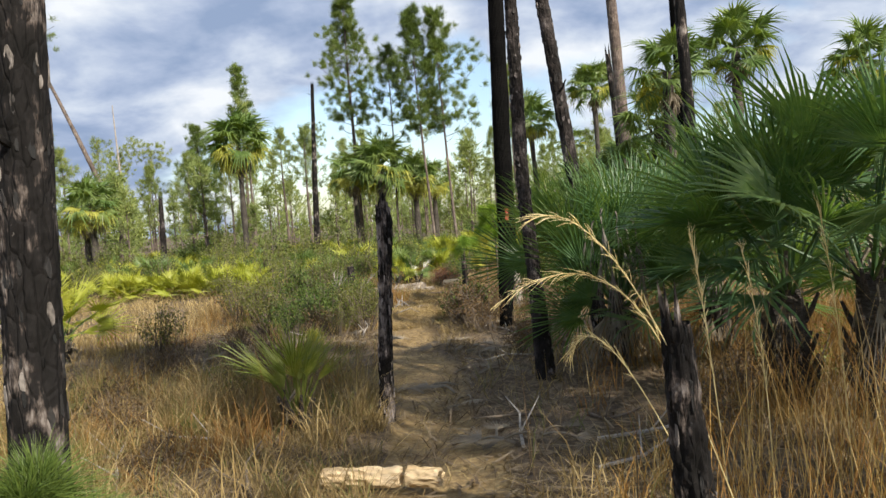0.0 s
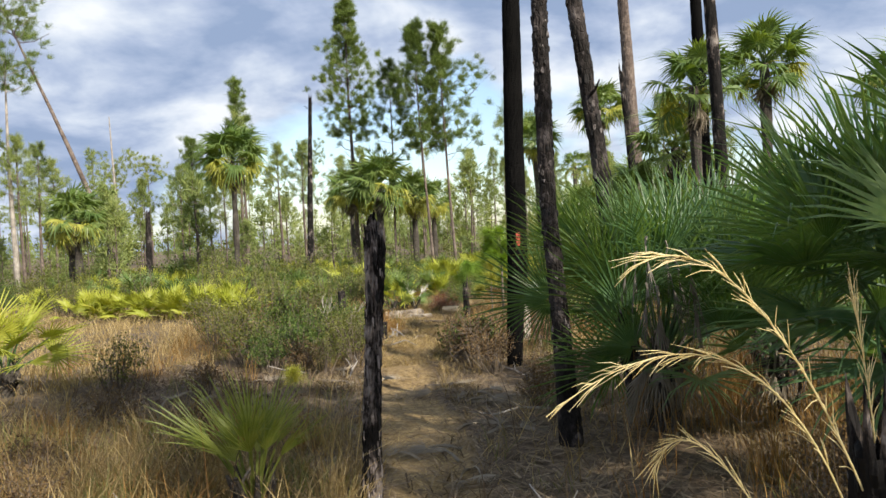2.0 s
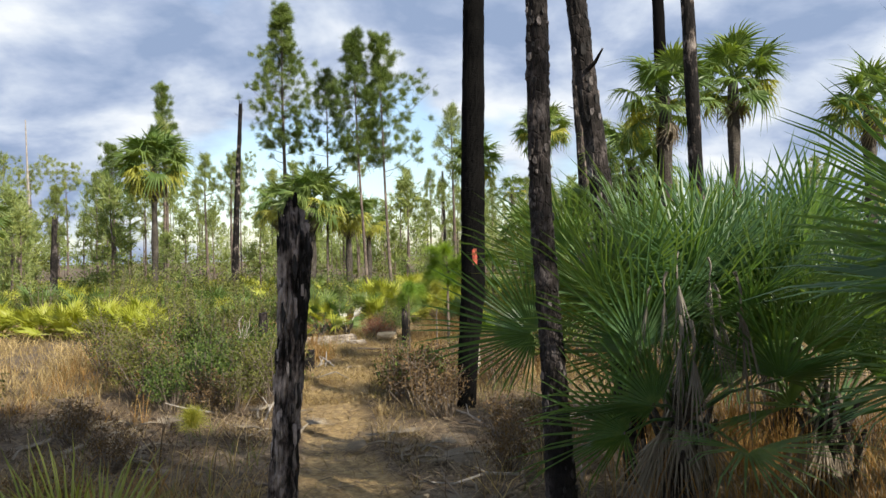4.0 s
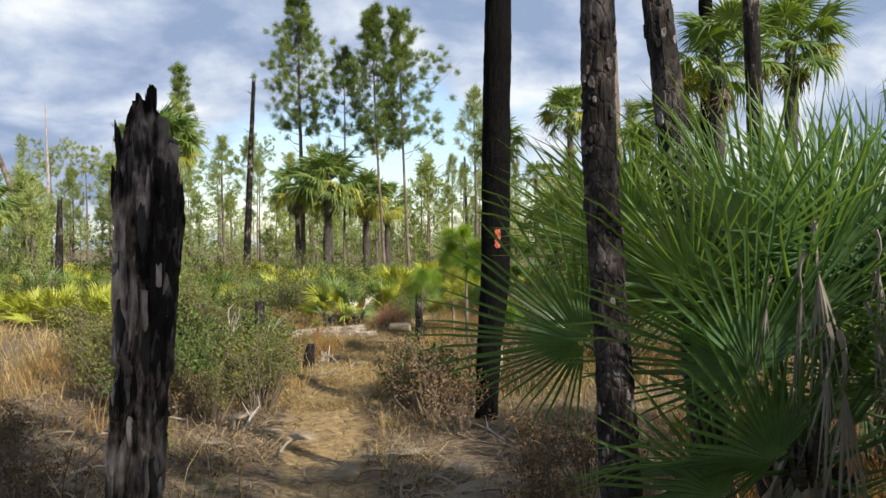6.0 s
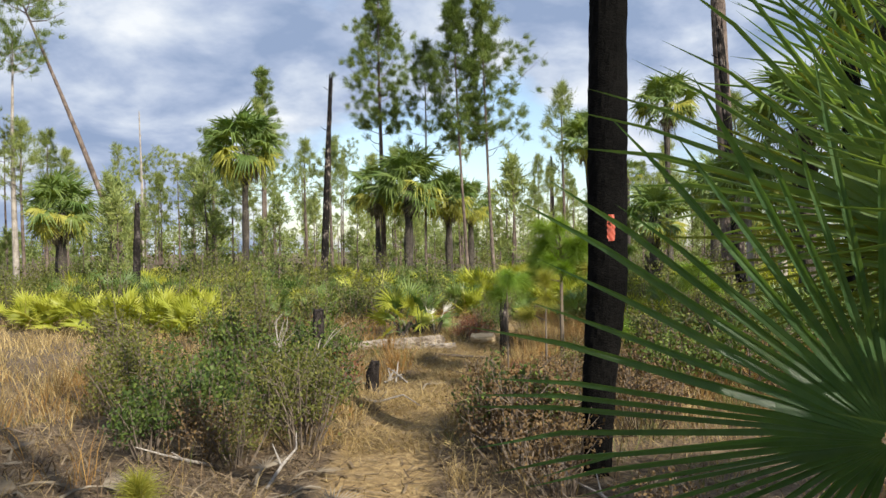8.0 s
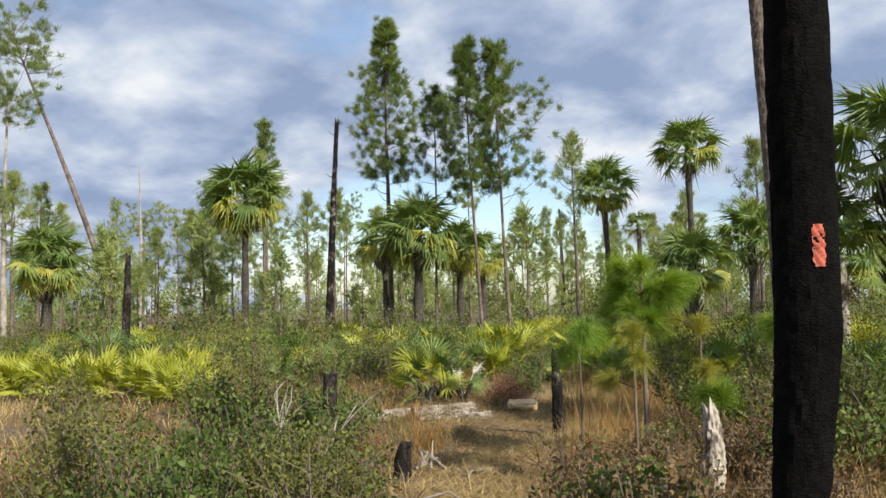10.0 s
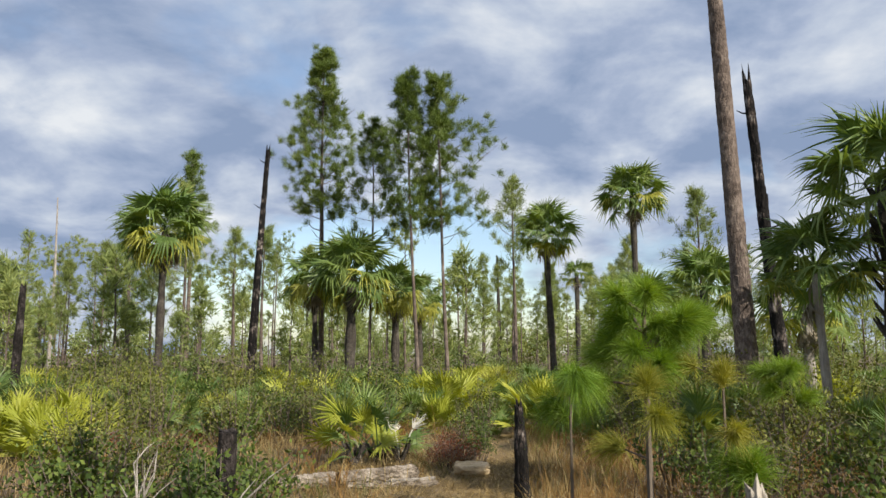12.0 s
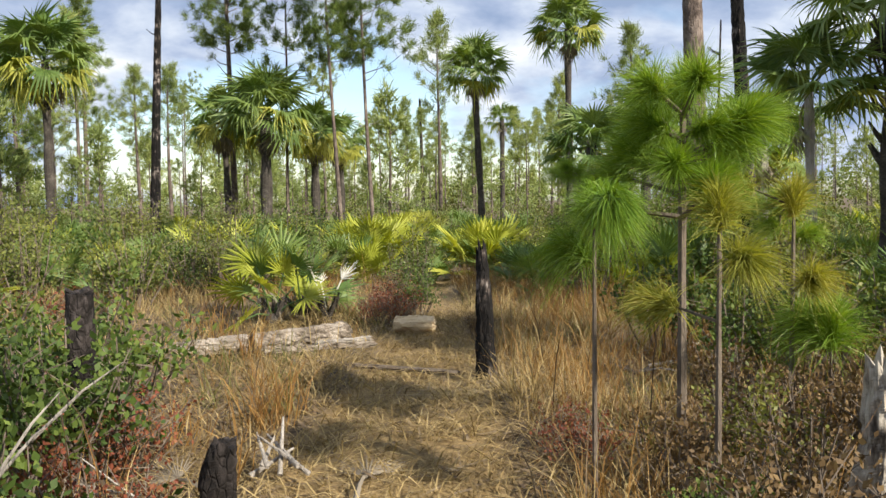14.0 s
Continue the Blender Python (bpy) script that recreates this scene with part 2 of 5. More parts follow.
def paint_mat():
    m, nt, bsdf = base_mat("orange_blaze_paint")
    n = noise_node(nt, 22, 5, 0.6)
    r = ramp_node(nt, n.outputs[0], [(0.27, (0.16, 0.03, 0.02)), (0.42, (0.38, 0.062, 0.03)), (0.66, (0.47, 0.098, 0.052))])
    wire(nt, r.outputs[0], bsdf.inputs["Base Color"])
    bsdf.inputs["Roughness"].default_value = 0.6
    bump_node(nt, bsdf, n.outputs[0], 0.6, 0.01)
    return m


def ground_mat():
    m, nt, bsdf = base_mat("sandy_ground")
    big = noise_node(nt, 0.9, 5, 0.6)
    fine = noise_node(nt, 14, 6, 0.7)
    r1 = ramp_node(nt, fine.outputs[0], [(0.3, (0.036, 0.024, 0.014)), (0.5, (0.10, 0.068, 0.038)), (0.7, (0.225, 0.165, 0.095))])
    r2 = ramp_node(nt, fine.outputs[0], [(0.3, (0.105, 0.066, 0.026)), (0.5, (0.24, 0.16, 0.066)), (0.72, (0.39, 0.285, 0.13))])
    att = nt.nodes.new("ShaderNodeAttribute")
    att.attribute_name = "trail"
    s = nt.nodes.new("ShaderNodeMath")
    s.operation, s.inputs[1].default_value = "MULTIPLY_ADD", 1.0
    wire(nt, big.outputs[0], s.inputs[0])
    sub = nt.nodes.new("ShaderNodeMath")
    sub.operation, sub.inputs[1].default_value = "SUBTRACT", 0.5
    wire(nt, att.outputs["Fac"], sub.inputs[0])
    wire(nt, sub.outputs[0], s.inputs[2])
    k = ramp_node(nt, s.outputs[0], [(0.3, (0, 0, 0)), (0.75, (1, 1, 1))])
    mx = nt.nodes.new("ShaderNodeMix")
    mx.data_type = "RGBA"
    wire(nt, k.outputs[0], mx.inputs[0])
    wire(nt, r1.outputs[0], mx.inputs[6])
    wire(nt, r2.outputs[0], mx.inputs[7])
    wire(nt, mx.outputs[2], bsdf.inputs["Base Color"])
    bsdf.inputs["Roughness"].default_value = 0.95
    bump_node(nt, bsdf, fine.outputs[0], 0.7, 0.03)
    return m


def plate_mat(name, stops):
    m, nt, bsdf = base_mat(name)
    info = nt.nodes.new("ShaderNodeObjectInfo")
    n = noise_node(nt, 40, 5, 0.65)
    s = nt.nodes.new("ShaderNodeMath")
    s.operation, s.inputs[1].default_value = "MULTIPLY_ADD", 0.5
    wire(nt, n.outputs[0], s.inputs[0])
    h = nt.nodes.new("ShaderNodeMath")
    h.operation, h.inputs[1].default_value = "MULTIPLY", 0.6
    wire(nt, info.outputs["Random"], h.inputs[0])
    wire(nt, h.outputs[0], s.inputs[2])
    r = ramp_node(nt, s.outputs[0], stops)
    wire(nt, r.outputs[0], bsdf.inputs["Base Color"])
    bsdf.inputs["Roughness"].default_value = 0.85
    bump_node(nt, bsdf, n.outputs[0], 0.8, 0.008)
    return m


FLAKE = plate_mat("bark_flake", [(0.3, (0.008, 0.007, 0.0065)), (0.52, (0.025, 0.0205, 0.018)), (0.72, (0.07, 0.058, 0.055)), (0.92, (0.25, 0.22, 0.21))])
CHAR_FLAKE = plate_mat("charred_bark_flake", [(0.3, (0.006, 0.006, 0.006)), (0.55, (0.016, 0.014, 0.013)), (0.66, (0.065, 0.055, 0.048)), (0.82, (0.21, 0.185, 0.165))])
BLAZE, GROUND = paint_mat(), ground_mat()

# ---- geometry tools ----
rng = np.random.default_rng(11)


class Soup:
    """Collects vertices and faces of one mesh."""

    def __init__(self):
        self.v, self.f, self.m, self.n = [], [], [], 0

    def add(self, verts, faces, mat=0):
        verts = np.asarray(verts, float).reshape(-1, 3)
        o = self.n
        self.v.append(verts)
        self.f += [tuple(i + o for i in f) for f in faces]
        self.m += [mat] * len(faces)
        self.n += len(verts)

    def tris(self, verts, mat=0):
        """verts: (n, 3, 3), loose triangles."""
        n = len(verts)
        o = self.n
        self.v.append(verts.reshape(-1, 3))
        idx = (np.arange(n * 3) + o).reshape(-1, 3).tolist()
        self.f += [tuple(i) for i in idx]
        self.m += [mat] * n
        self.n += n * 3

    def strips(self, left, right, mat=0):
        """Ribbons: left and right are (n, k, 3); the last row closes to a point."""
        n, k, _ = left.shape
        o = self.n
        pts = np.stack([left, right], 2).reshape(n, 2 * k, 3)
        self.v.append(pts.reshape(-1, 3))
        base = (np.arange(n) * 2 * k + o)[:, None]
        for j in range(k - 1):
            q = base + np.array([[2 * j, 2 * j + 1, 2 * j + 3, 2 * j + 2]])
            self.f += [tuple(i) for i in q.tolist()]
            self.m += [mat] * n
        self.n += n * 2 * k

    def mesh(self, name, mats, smooth=False):
        me = bpy.data.meshes.new(name)
        me.from_pydata(np.concatenate(self.v).tolist() if self.v else [], [], self.f)
        for mt in (mats if isinstance(mats, (list, tuple)) else [mats]):
            me.materials.append(mt)
        me.polygons.foreach_set("material_index", self.m)
        if smooth:
            me.polygons.foreach_set("use_smooth", [True] * len(me.polygons))
        me.update()
        return me


def stamp(soup, source, poses):
    """Adds copies of a thing's meshes, all joined, to a soup; source: rows of (vertices, faces, material index)."""
    for m in poses:
        mm = np.array(m)
        for v, f, k in source:
            o = soup.n
            soup.v.append(v @ mm[:3, :3].T + mm[:3, 3])
            soup.f += [tuple(q) for q in (f + o).tolist()]
            soup.m += [k] * len(f)
            soup.n += len(v)


def part(name, soup, mats, parent, label="", smooth=False):
    ob = new(name, soup.mesh(name, mats, smooth))
    ob.parent = parent
    if label:
        tagged(ob, label)
    return ob


def share(name, me, parent, m, label=""):
    """One more part on a mesh that is already there."""
    ob = new(name, me)
    ob.parent = parent
    ob.matrix_basis = m
    if label:
        tagged(ob, label)
    return ob


def thing(name, label, category, group="", kind="", at=None):
    ob = new(name)
    ob.empty_display_size = 0.2
    if at is not None:
        ob.matrix_basis = at
    return tagged(ob, label, category, group, kind)


def smoothstep(a, b, x):
    u = np.clip((x - a) / (b - a), 0, 1)
    return u * u * (3 - 2 * u)


TRAIL_Y = [-8, -1, 2, 4.6, 7.5, 9.9, 13, 16, 19.8, 25, 31, 40]
TRAIL_X = [1.4, 0.85, 0.5, 0.32, -0.12, -0.6, -1.1, -1.0, -0.68, -0.45, -0.3, 0.2]


def trail_x(y):
    return np.interp(y, TRAIL_Y, TRAIL_X)


def trail_mask(x, y):
    w = 0.34 + 0.05 * np.sin(y * 1.7) + 0.2 * np.exp(-((y - 16.5) / 2.2) ** 2)
    d = np.abs(x - trail_x(y))
    return (1 - smoothstep(w * 0.75, w * 1.5, d)) * (1 - smoothstep(28, 36, y))


def height(x, y):
    x, y = np.asarray(x, float), np.asarray(y, float)
    z = 0.45 * (1 - np.clip((y + 1) / 14, 0, 1))
    z = z + 0.035 * np.sin(x * 1.3 + 0.7 * y) * np.cos(y * 0.9 - 0.4 * x) + 0.02 * np.sin(3.1 * x - 1.7 * y)
    z = z - 0.42 * smoothstep(20, 36, y)
    far = np.hypot(x, y - 10)
    z = z + 0.25 * smoothstep(40, 120, far) * np.sin(x * 0.05) * np.cos(y * 0.04)
    return z - 0.05 * trail_mask(x, y)


def hz(x, y):
    return float(height(x, y))


def tube(soup, pts, radii, seg=8, mat=0, rough=0.0, seed=0, cap=True, jag=0.0):
    """A limb through pts. rough: relief of the bark; jag: a splintered upper end."""
    pts = np.asarray(pts, float)
    n = len(pts)
    r = np.random.default_rng(seed)
    tang = np.gradient(pts, axis=0)
    tang /= np.linalg.norm(tang, axis=1)[:, None] + 1e-9
    ref = np.array([1.0, 0.0, 0.0]) if abs(tang[0][0]) < 0.8 else np.array([0.0, 1.0, 0.0])
    ang = np.linspace(0, 2 * np.pi, seg, endpoint=False)
    run = np.concatenate([[0], np.cumsum(np.linalg.norm(np.diff(pts, axis=0), axis=1))])
    verts = []
    for i in range(n):
        a = np.cross(tang[i], ref)
        a /= np.linalg.norm(a) + 1e-9
        b = np.cross(tang[i], a)
        rr = np.full(seg, radii[i])
        if rough:
            for j in range(seg):
                p = Vector((math.cos(ang[j]) * 1.6 + seed * 3.1, math.sin(ang[j]) * 1.6, run[i] * 1.7))
                plate = noise.noise(Vector((p.x * 3.2, p.y * 3.2, p.z * 6.0))) + 0.6 * noise.noise(Vector((p.x * 6, p.y * 6, p.z * 13.0)))
                rr[j] += rough * (max(-0.5, min(0.45, plate)) + 0.5 * noise.noise(p * 0.9))
        ring = pts[i] + np.cos(ang)[:, None] * a * rr[:, None] + np.sin(ang)[:, None] * b * rr[:, None]
        if jag and i == n - 1:
            spike = np.array([noise.noise(Vector((math.cos(t) * 2.2 + seed, math.sin(t) * 2.2, seed * 1.7))) for t in ang])
            ring = ring + tang[i] * ((spike * 1.5 + r.uniform(-0.35, 0.5, seg)) * jag)[:, None]
        verts.append(ring)
    faces = []
    for i in range(n - 1):
        for j in range(seg):
            k = (j + 1) % seg
            faces.append((i * seg + j, i * seg + k, (i + 1) * seg + k, (i + 1) * seg + j))
    v = np.concatenate(verts)
    if cap:
        v = np.concatenate([v, [pts[-1] - tang[-1] * jag * 0.6], [pts[0]]])
        for j in range(seg):
            k = (j + 1) % seg
            faces.append(((n - 1) * seg + j, (n - 1) * seg + k, n * seg))
            faces.append((k, j, n * seg + 1))
    soup.add(v, faces, mat)


def unit(v):
    return v / (np.linalg.norm(v, axis=-1, keepdims=True) + 1e-9)


# ---- fan leaves ----
def fan_leaf(soup, radius, count, spread, stalk, droop, fold, r, fine=True, mat=0, stalk_mat=1, split=0.5, curl=0.15):
    """One fan leaf: a stalk along +x from the origin, and a pleated blade at its end that splits into segments."""
    hub = np.array([stalk, 0, 0.0])
    a = np.linspace(-spread, spread, count) + r.normal(0, 0.3 * spread / count, count)
    a.sort()
    L = radius * (1 - 0.28 * (np.abs(a) / spread) ** 2.2) * r.uniform(0.86, 1.07, count)
    step = 2 * spread / count
    dr = droop * (0.25 + 1.5 * r.random(count) + 1.2 * (r.random(count) < 0.12))
    edge = np.concatenate([[a[0] - step / 2], (a[1:] + a[:-1]) / 2, [a[-1] + step / 2]])
    edge_len = np.concatenate([[L[0]], (L[1:] + L[:-1]) / 2, [L[-1]]])
    edge_dr = np.concatenate([[dr[0]], (dr[1:] + dr[:-1]) / 2, [dr[-1]]])

    def ray(ang, ln, sag, s):
        d = unit(np.stack([np.cos(ang), np.sin(ang), fold * np.abs(np.sin(ang))], 1))
        q = hub + d * (ln * s)[:, None]
        q[:, 2] -= sag * ln * s ** 3 + curl * radius * np.clip(np.abs(ang) / spread, 0, 1) ** 2 * s
        return q

    o = soup.n
    e0, e1 = ray(edge, edge_len, edge_dr, 0.03), ray(edge, edge_len, edge_dr, split)
    up = split * L * math.tan(step / 2) * 0.9
    m0, m1, tip = ray(a, L, dr, 0.03), ray(a, L, dr, split), ray(a, L, dr, 1.0)
    m1[:, 2] += up
    rows = [e0, e1, m0, m1, tip]
    side = np.stack([-np.sin(a), np.cos(a), 0 * a], 1)
    n = count
    E0, E1, M0, M1, T = 0, n + 1, 2 * n + 2, 3 * n + 2, 4 * n + 2
    f = []
    if fine:
        q = ray(a, L, dr, 0.76)
        half = (L * split * 0.62 * math.tan(step / 2))[:, None]
        rows += [q - side * half, q + side * half, q + [0, 0, 1] * half * 0.5]
        A, B, C = 5 * n + 2, 6 * n + 2, 7 * n + 2
    for i in range(n):
        f += [(E0 + i, M0 + i, M1 + i, E1 + i), (M0 + i, E0 + i + 1, E1 + i + 1, M1 + i)]
        if fine:
            f += [(E1 + i, M1 + i, C + i, A + i), (M1 + i, E1 + i + 1, B + i, C + i), (A + i, C + i, T + i), (C + i, B + i, T + i)]
        else:
            f += [(E1 + i, M1 + i, T + i), (M1 + i, E1 + i + 1, T + i)]
    soup.add(np.concatenate(rows), f, mat)
    if stalk > 0:
        arch = np.linspace(0, 1, 4)
        stem = np.stack([arch * stalk, 0 * arch, 0.12 * stalk * np.sin(arch * math.pi)], 1)
        seg = 4 if fine else 3
        s0 = soup.n
        tube(soup, stem, [0.016, 0.012, 0.01, 0.008], seg, stalk_mat, cap=False)
        mid = n // 2
        soup.f.append((s0 + 3 * seg, s0 + 3 * seg + 1, o + M0 + mid))
        soup.m.append(stalk_mat)
    return o + M0 + n // 2


def fan_mesh(name, radius, count, spread, stalk, droop, fold, seed, mats, fine=True, split=0.5, curl=0.15):
    s = Soup()
    fan_leaf(s, radius, count, spread, stalk, droop, fold, np.random.default_rng(seed), fine, split=split, curl=curl)
    return s.mesh(name, mats)


def aim(yaw, pitch, roll=0.0, at=(0, 0, 0), scale=1.0):
    """Pose that turns +x to the given heading (degrees) and raises it by pitch."""
    return Matrix.Translation(at) @ Euler((0, 0, radians(yaw))).to_matrix().to_4x4() @ Euler((0, radians(-pitch), 0)).to_matrix().to_4x4() @ Euler((radians(roll), 0, 0)).to_matrix().to_4x4() @ Matrix.Scale(scale, 4)


def put_leaf(soup, m, *args, **kw):
    one = Soup()
    fan_leaf(one, *args, **kw)
    v = np.concatenate(one.v)
    mm = np.array(m)
    o = soup.n
    soup.v.append(v @ mm[:3, :3].T + mm[:3, 3])
    soup.f += [tuple(i + o for i in f) for f in one.f]
    soup.m += one.m
    soup.n += len(v)


DEAD_FANS = [fan_mesh("dead_frond", 0.55, 9, radians(22), 0.3, 0.08, 0.7, 50 + i, [DEAD_LEAF, DEAD_LEAF], True, 0.3) for i in range(3)]


def frond_mesh(crown, hub, yaw, pitch, roll, radius, spread, droop, mats, seed, count=40, split=0.42, fold=0.3, curl=0.12):
    """One frond: a bowed stalk from the crown to the hub, and the fan at the hub."""
    r = np.random.default_rng(seed)
    fan = Soup()
    heel = fan_leaf(fan, radius, count, spread, 0.0, droop, fold, r, True, split=split, curl=curl)
    m = np.array(aim(yaw, pitch, roll, hub))
    s = Soup()
    v = np.concatenate(fan.v)
    keep = fan.n
    s.v.append(v @ m[:3, :3].T + m[:3, 3])
    s.f, s.m, s.n = list(fan.f), list(fan.m), keep
    crown, hub = np.array(crown, float), np.array(hub, float)
    mid = (crown + hub) / 2 + [0, 0, 0.07 * np.linalg.norm(hub - crown)]
    tube(s, [crown, mid, hub], [0.014, 0.010, 0.008], 5, 1, cap=False)
    s.f.append((keep + 10, keep + 11, heel))
    s.m.append(1)
    return s.mesh("frond", mats)


def frond_palm(label, x, y, specs, dead=0, trunk_h=0.0, trunk_r=0.12, seed=0, category="palmetto", name="palmetto", mats=None, radius=0.85, count=40, spread=112, droop=0.14, split=0.42):
    """A palm or palmetto near the trail. specs: rows of (yaw, pitch, roll, scale, stalk) or (hub x, y, z, yaw, pitch, roll, scale)."""
    z = hz(x, y)
    r = np.random.default_rng(seed)
    p = thing(name, label, category, at=pose(x, y, z))
    s = Soup()
    h = max(trunk_h, 0.12)
    tube(s, [(0, 0, -0.1), (0.01, 0, h * 0.5), (0, 0.01, h)], [trunk_r * 1.1, trunk_r, trunk_r * 0.8], 12, 0, 0.03, seed)
    trunk = part("trunk", s, PALM_BARK, p, "fibrous palm trunk with old leaf bases")
    for i in range(int(10 + h * 22)):
        a, zz = r.uniform(0, 6.28), r.uniform(0.05, h)
        d = np.array([math.cos(a), math.sin(a), 0])
        b = d * trunk_r * 0.8 + np.array([0, 0, zz])
        s = Soup()
        tube(s, [b, b + d * 0.06 + [0, 0, 0.10], b + d * 0.11 + [0, 0, 0.22]], [0.03, 0.022, 0.012], 5, 0)
        part("leaf_base", s, PALM_BARK, trunk)
    mats = mats or [FAN_GREEN, FAN_GREEN]
    for i, sp in enumerate(specs):
        if len(sp) == 5:
            yaw, pitch, roll, scale, stalk = sp
            cy, sy, cp, s_p = math.cos(radians(yaw)), math.sin(radians(yaw)), math.cos(radians(pitch)), math.sin(radians(pitch))
            hub = np.array([cy * cp, sy * cp, s_p]) * stalk + [0, 0, h]
            pitch = pitch - 12
        else:
            hub = np.array(sp[:3]) - [x, y, z]
            yaw, pitch, roll, scale = sp[3:]
        me = frond_mesh((0.03 * math.cos(radians(yaw)), 0.03 * math.sin(radians(yaw)), h * 0.92), hub, yaw, pitch, roll, radius * scale, radians(spread + r.uniform(-10, 14)), droop, mats, seed * 100 + i, count, split, 0.5 if category == "palm" else 0.3)
        share("frond", me, p, Matrix())
    for i in range(dead):
        share("dead_frond", DEAD_FANS[int(r.integers(3))], p, aim(r.uniform(0, 360), r.uniform(-86, -58), r.uniform(-40, 40), (0, 0, h * r.uniform(0.8, 1.05) + 0.25), r.uniform(0.8, 1.2)), "withered grey hanging frond")
    return p


def ring_specs(n, seed, low, high, scale=(0.85, 1.1), stalk=(0.5, 0.8), start=0):
    r = np.random.default_rng(seed)
    out = []
    for i in range(n):
        u = (i + 0.5) / n
        out.append((start + i * 137.5 + r.uniform(-14, 14), high + (low - high) * u ** 0.8 + r.uniform(-6, 6), r.uniform(-45, 45), r.uniform(*scale), r.uniform(*stalk)))
    return out


# ---- ground ----
def axis(dense0, dense1, step, far):
    mid = np.arange(dense0, dense1 + 1e-6, step)
    out, d = [], step
    p = dense1
    while p < far:
        d *= 1.22
        p += d
        out.append(p)
    neg, d, p = [], step, dense0
    while p > -far:
        d *= 1.22
        p -= d
        neg.append(p)
    return np.array(neg[::-1] + mid.tolist() + out)


def build_ground():
    xs, ys = axis(-6, 6, 0.12, 900), axis(-3, 26, 0.12, 900)
    X, Y = np.meshgrid(xs, ys)
    Z = height(X, Y)
    near = (np.abs(X) < 7) & (Y > -4) & (Y < 27)
    Z = Z + np.where(near, rng.normal(0, 0.006, X.shape), 0)
    nx, ny = len(xs), len(ys)
    idx = np.arange(nx * ny).reshape(ny, nx)
    q = np.stack([idx[:-1, :-1], idx[:-1, 1:], idx[1:, 1:], idx[1:, :-1]], -1).reshape(-1, 4)
    me = bpy.data.meshes.new("ground")
    me.from_pydata(np.stack([X, Y, Z], -1).reshape(-1, 3).tolist(), [], q.tolist())
    me.materials.append(GROUND)
    at = me.attributes.new("trail", "FLOAT", "POINT")
    at.data.foreach_set("value", trail_mask(X, Y).reshape(-1).astype(np.float32))
    me.polygons.foreach_set("use_smooth", [True] * len(me.polygons))
    tagged(new("ground", me), "sandy pine-flatwoods floor with a narrow worn trail", "ground", kind="structure")


build_ground()


# ---- pines ----
def needles(soup, centres, dirs, count, length, width, r, mat=0, cone=1.0):
    """Tufts of needles: each needle one slender triangle."""
    n = len(centres)
    c = np.repeat(centres, count, 0)
    d = np.repeat(dirs, count, 0) + r.normal(0, 0.62 * cone, (n * count, 3))
    d = unit(d)
    L = length * r.uniform(0.65, 1.1, (n * count, 1))
    side = unit(np.cross(d, r.normal(0, 1, d.shape))) * width
    c = c + d * L * 0.08 + r.normal(0, length * 0.16, c.shape)
    tip = c + d * L
    tip[:, 2] -= 0.1 * L[:, 0]
    soup.tris(np.stack([c - side * 0.5, c + side * 0.5, tip], 1), mat)


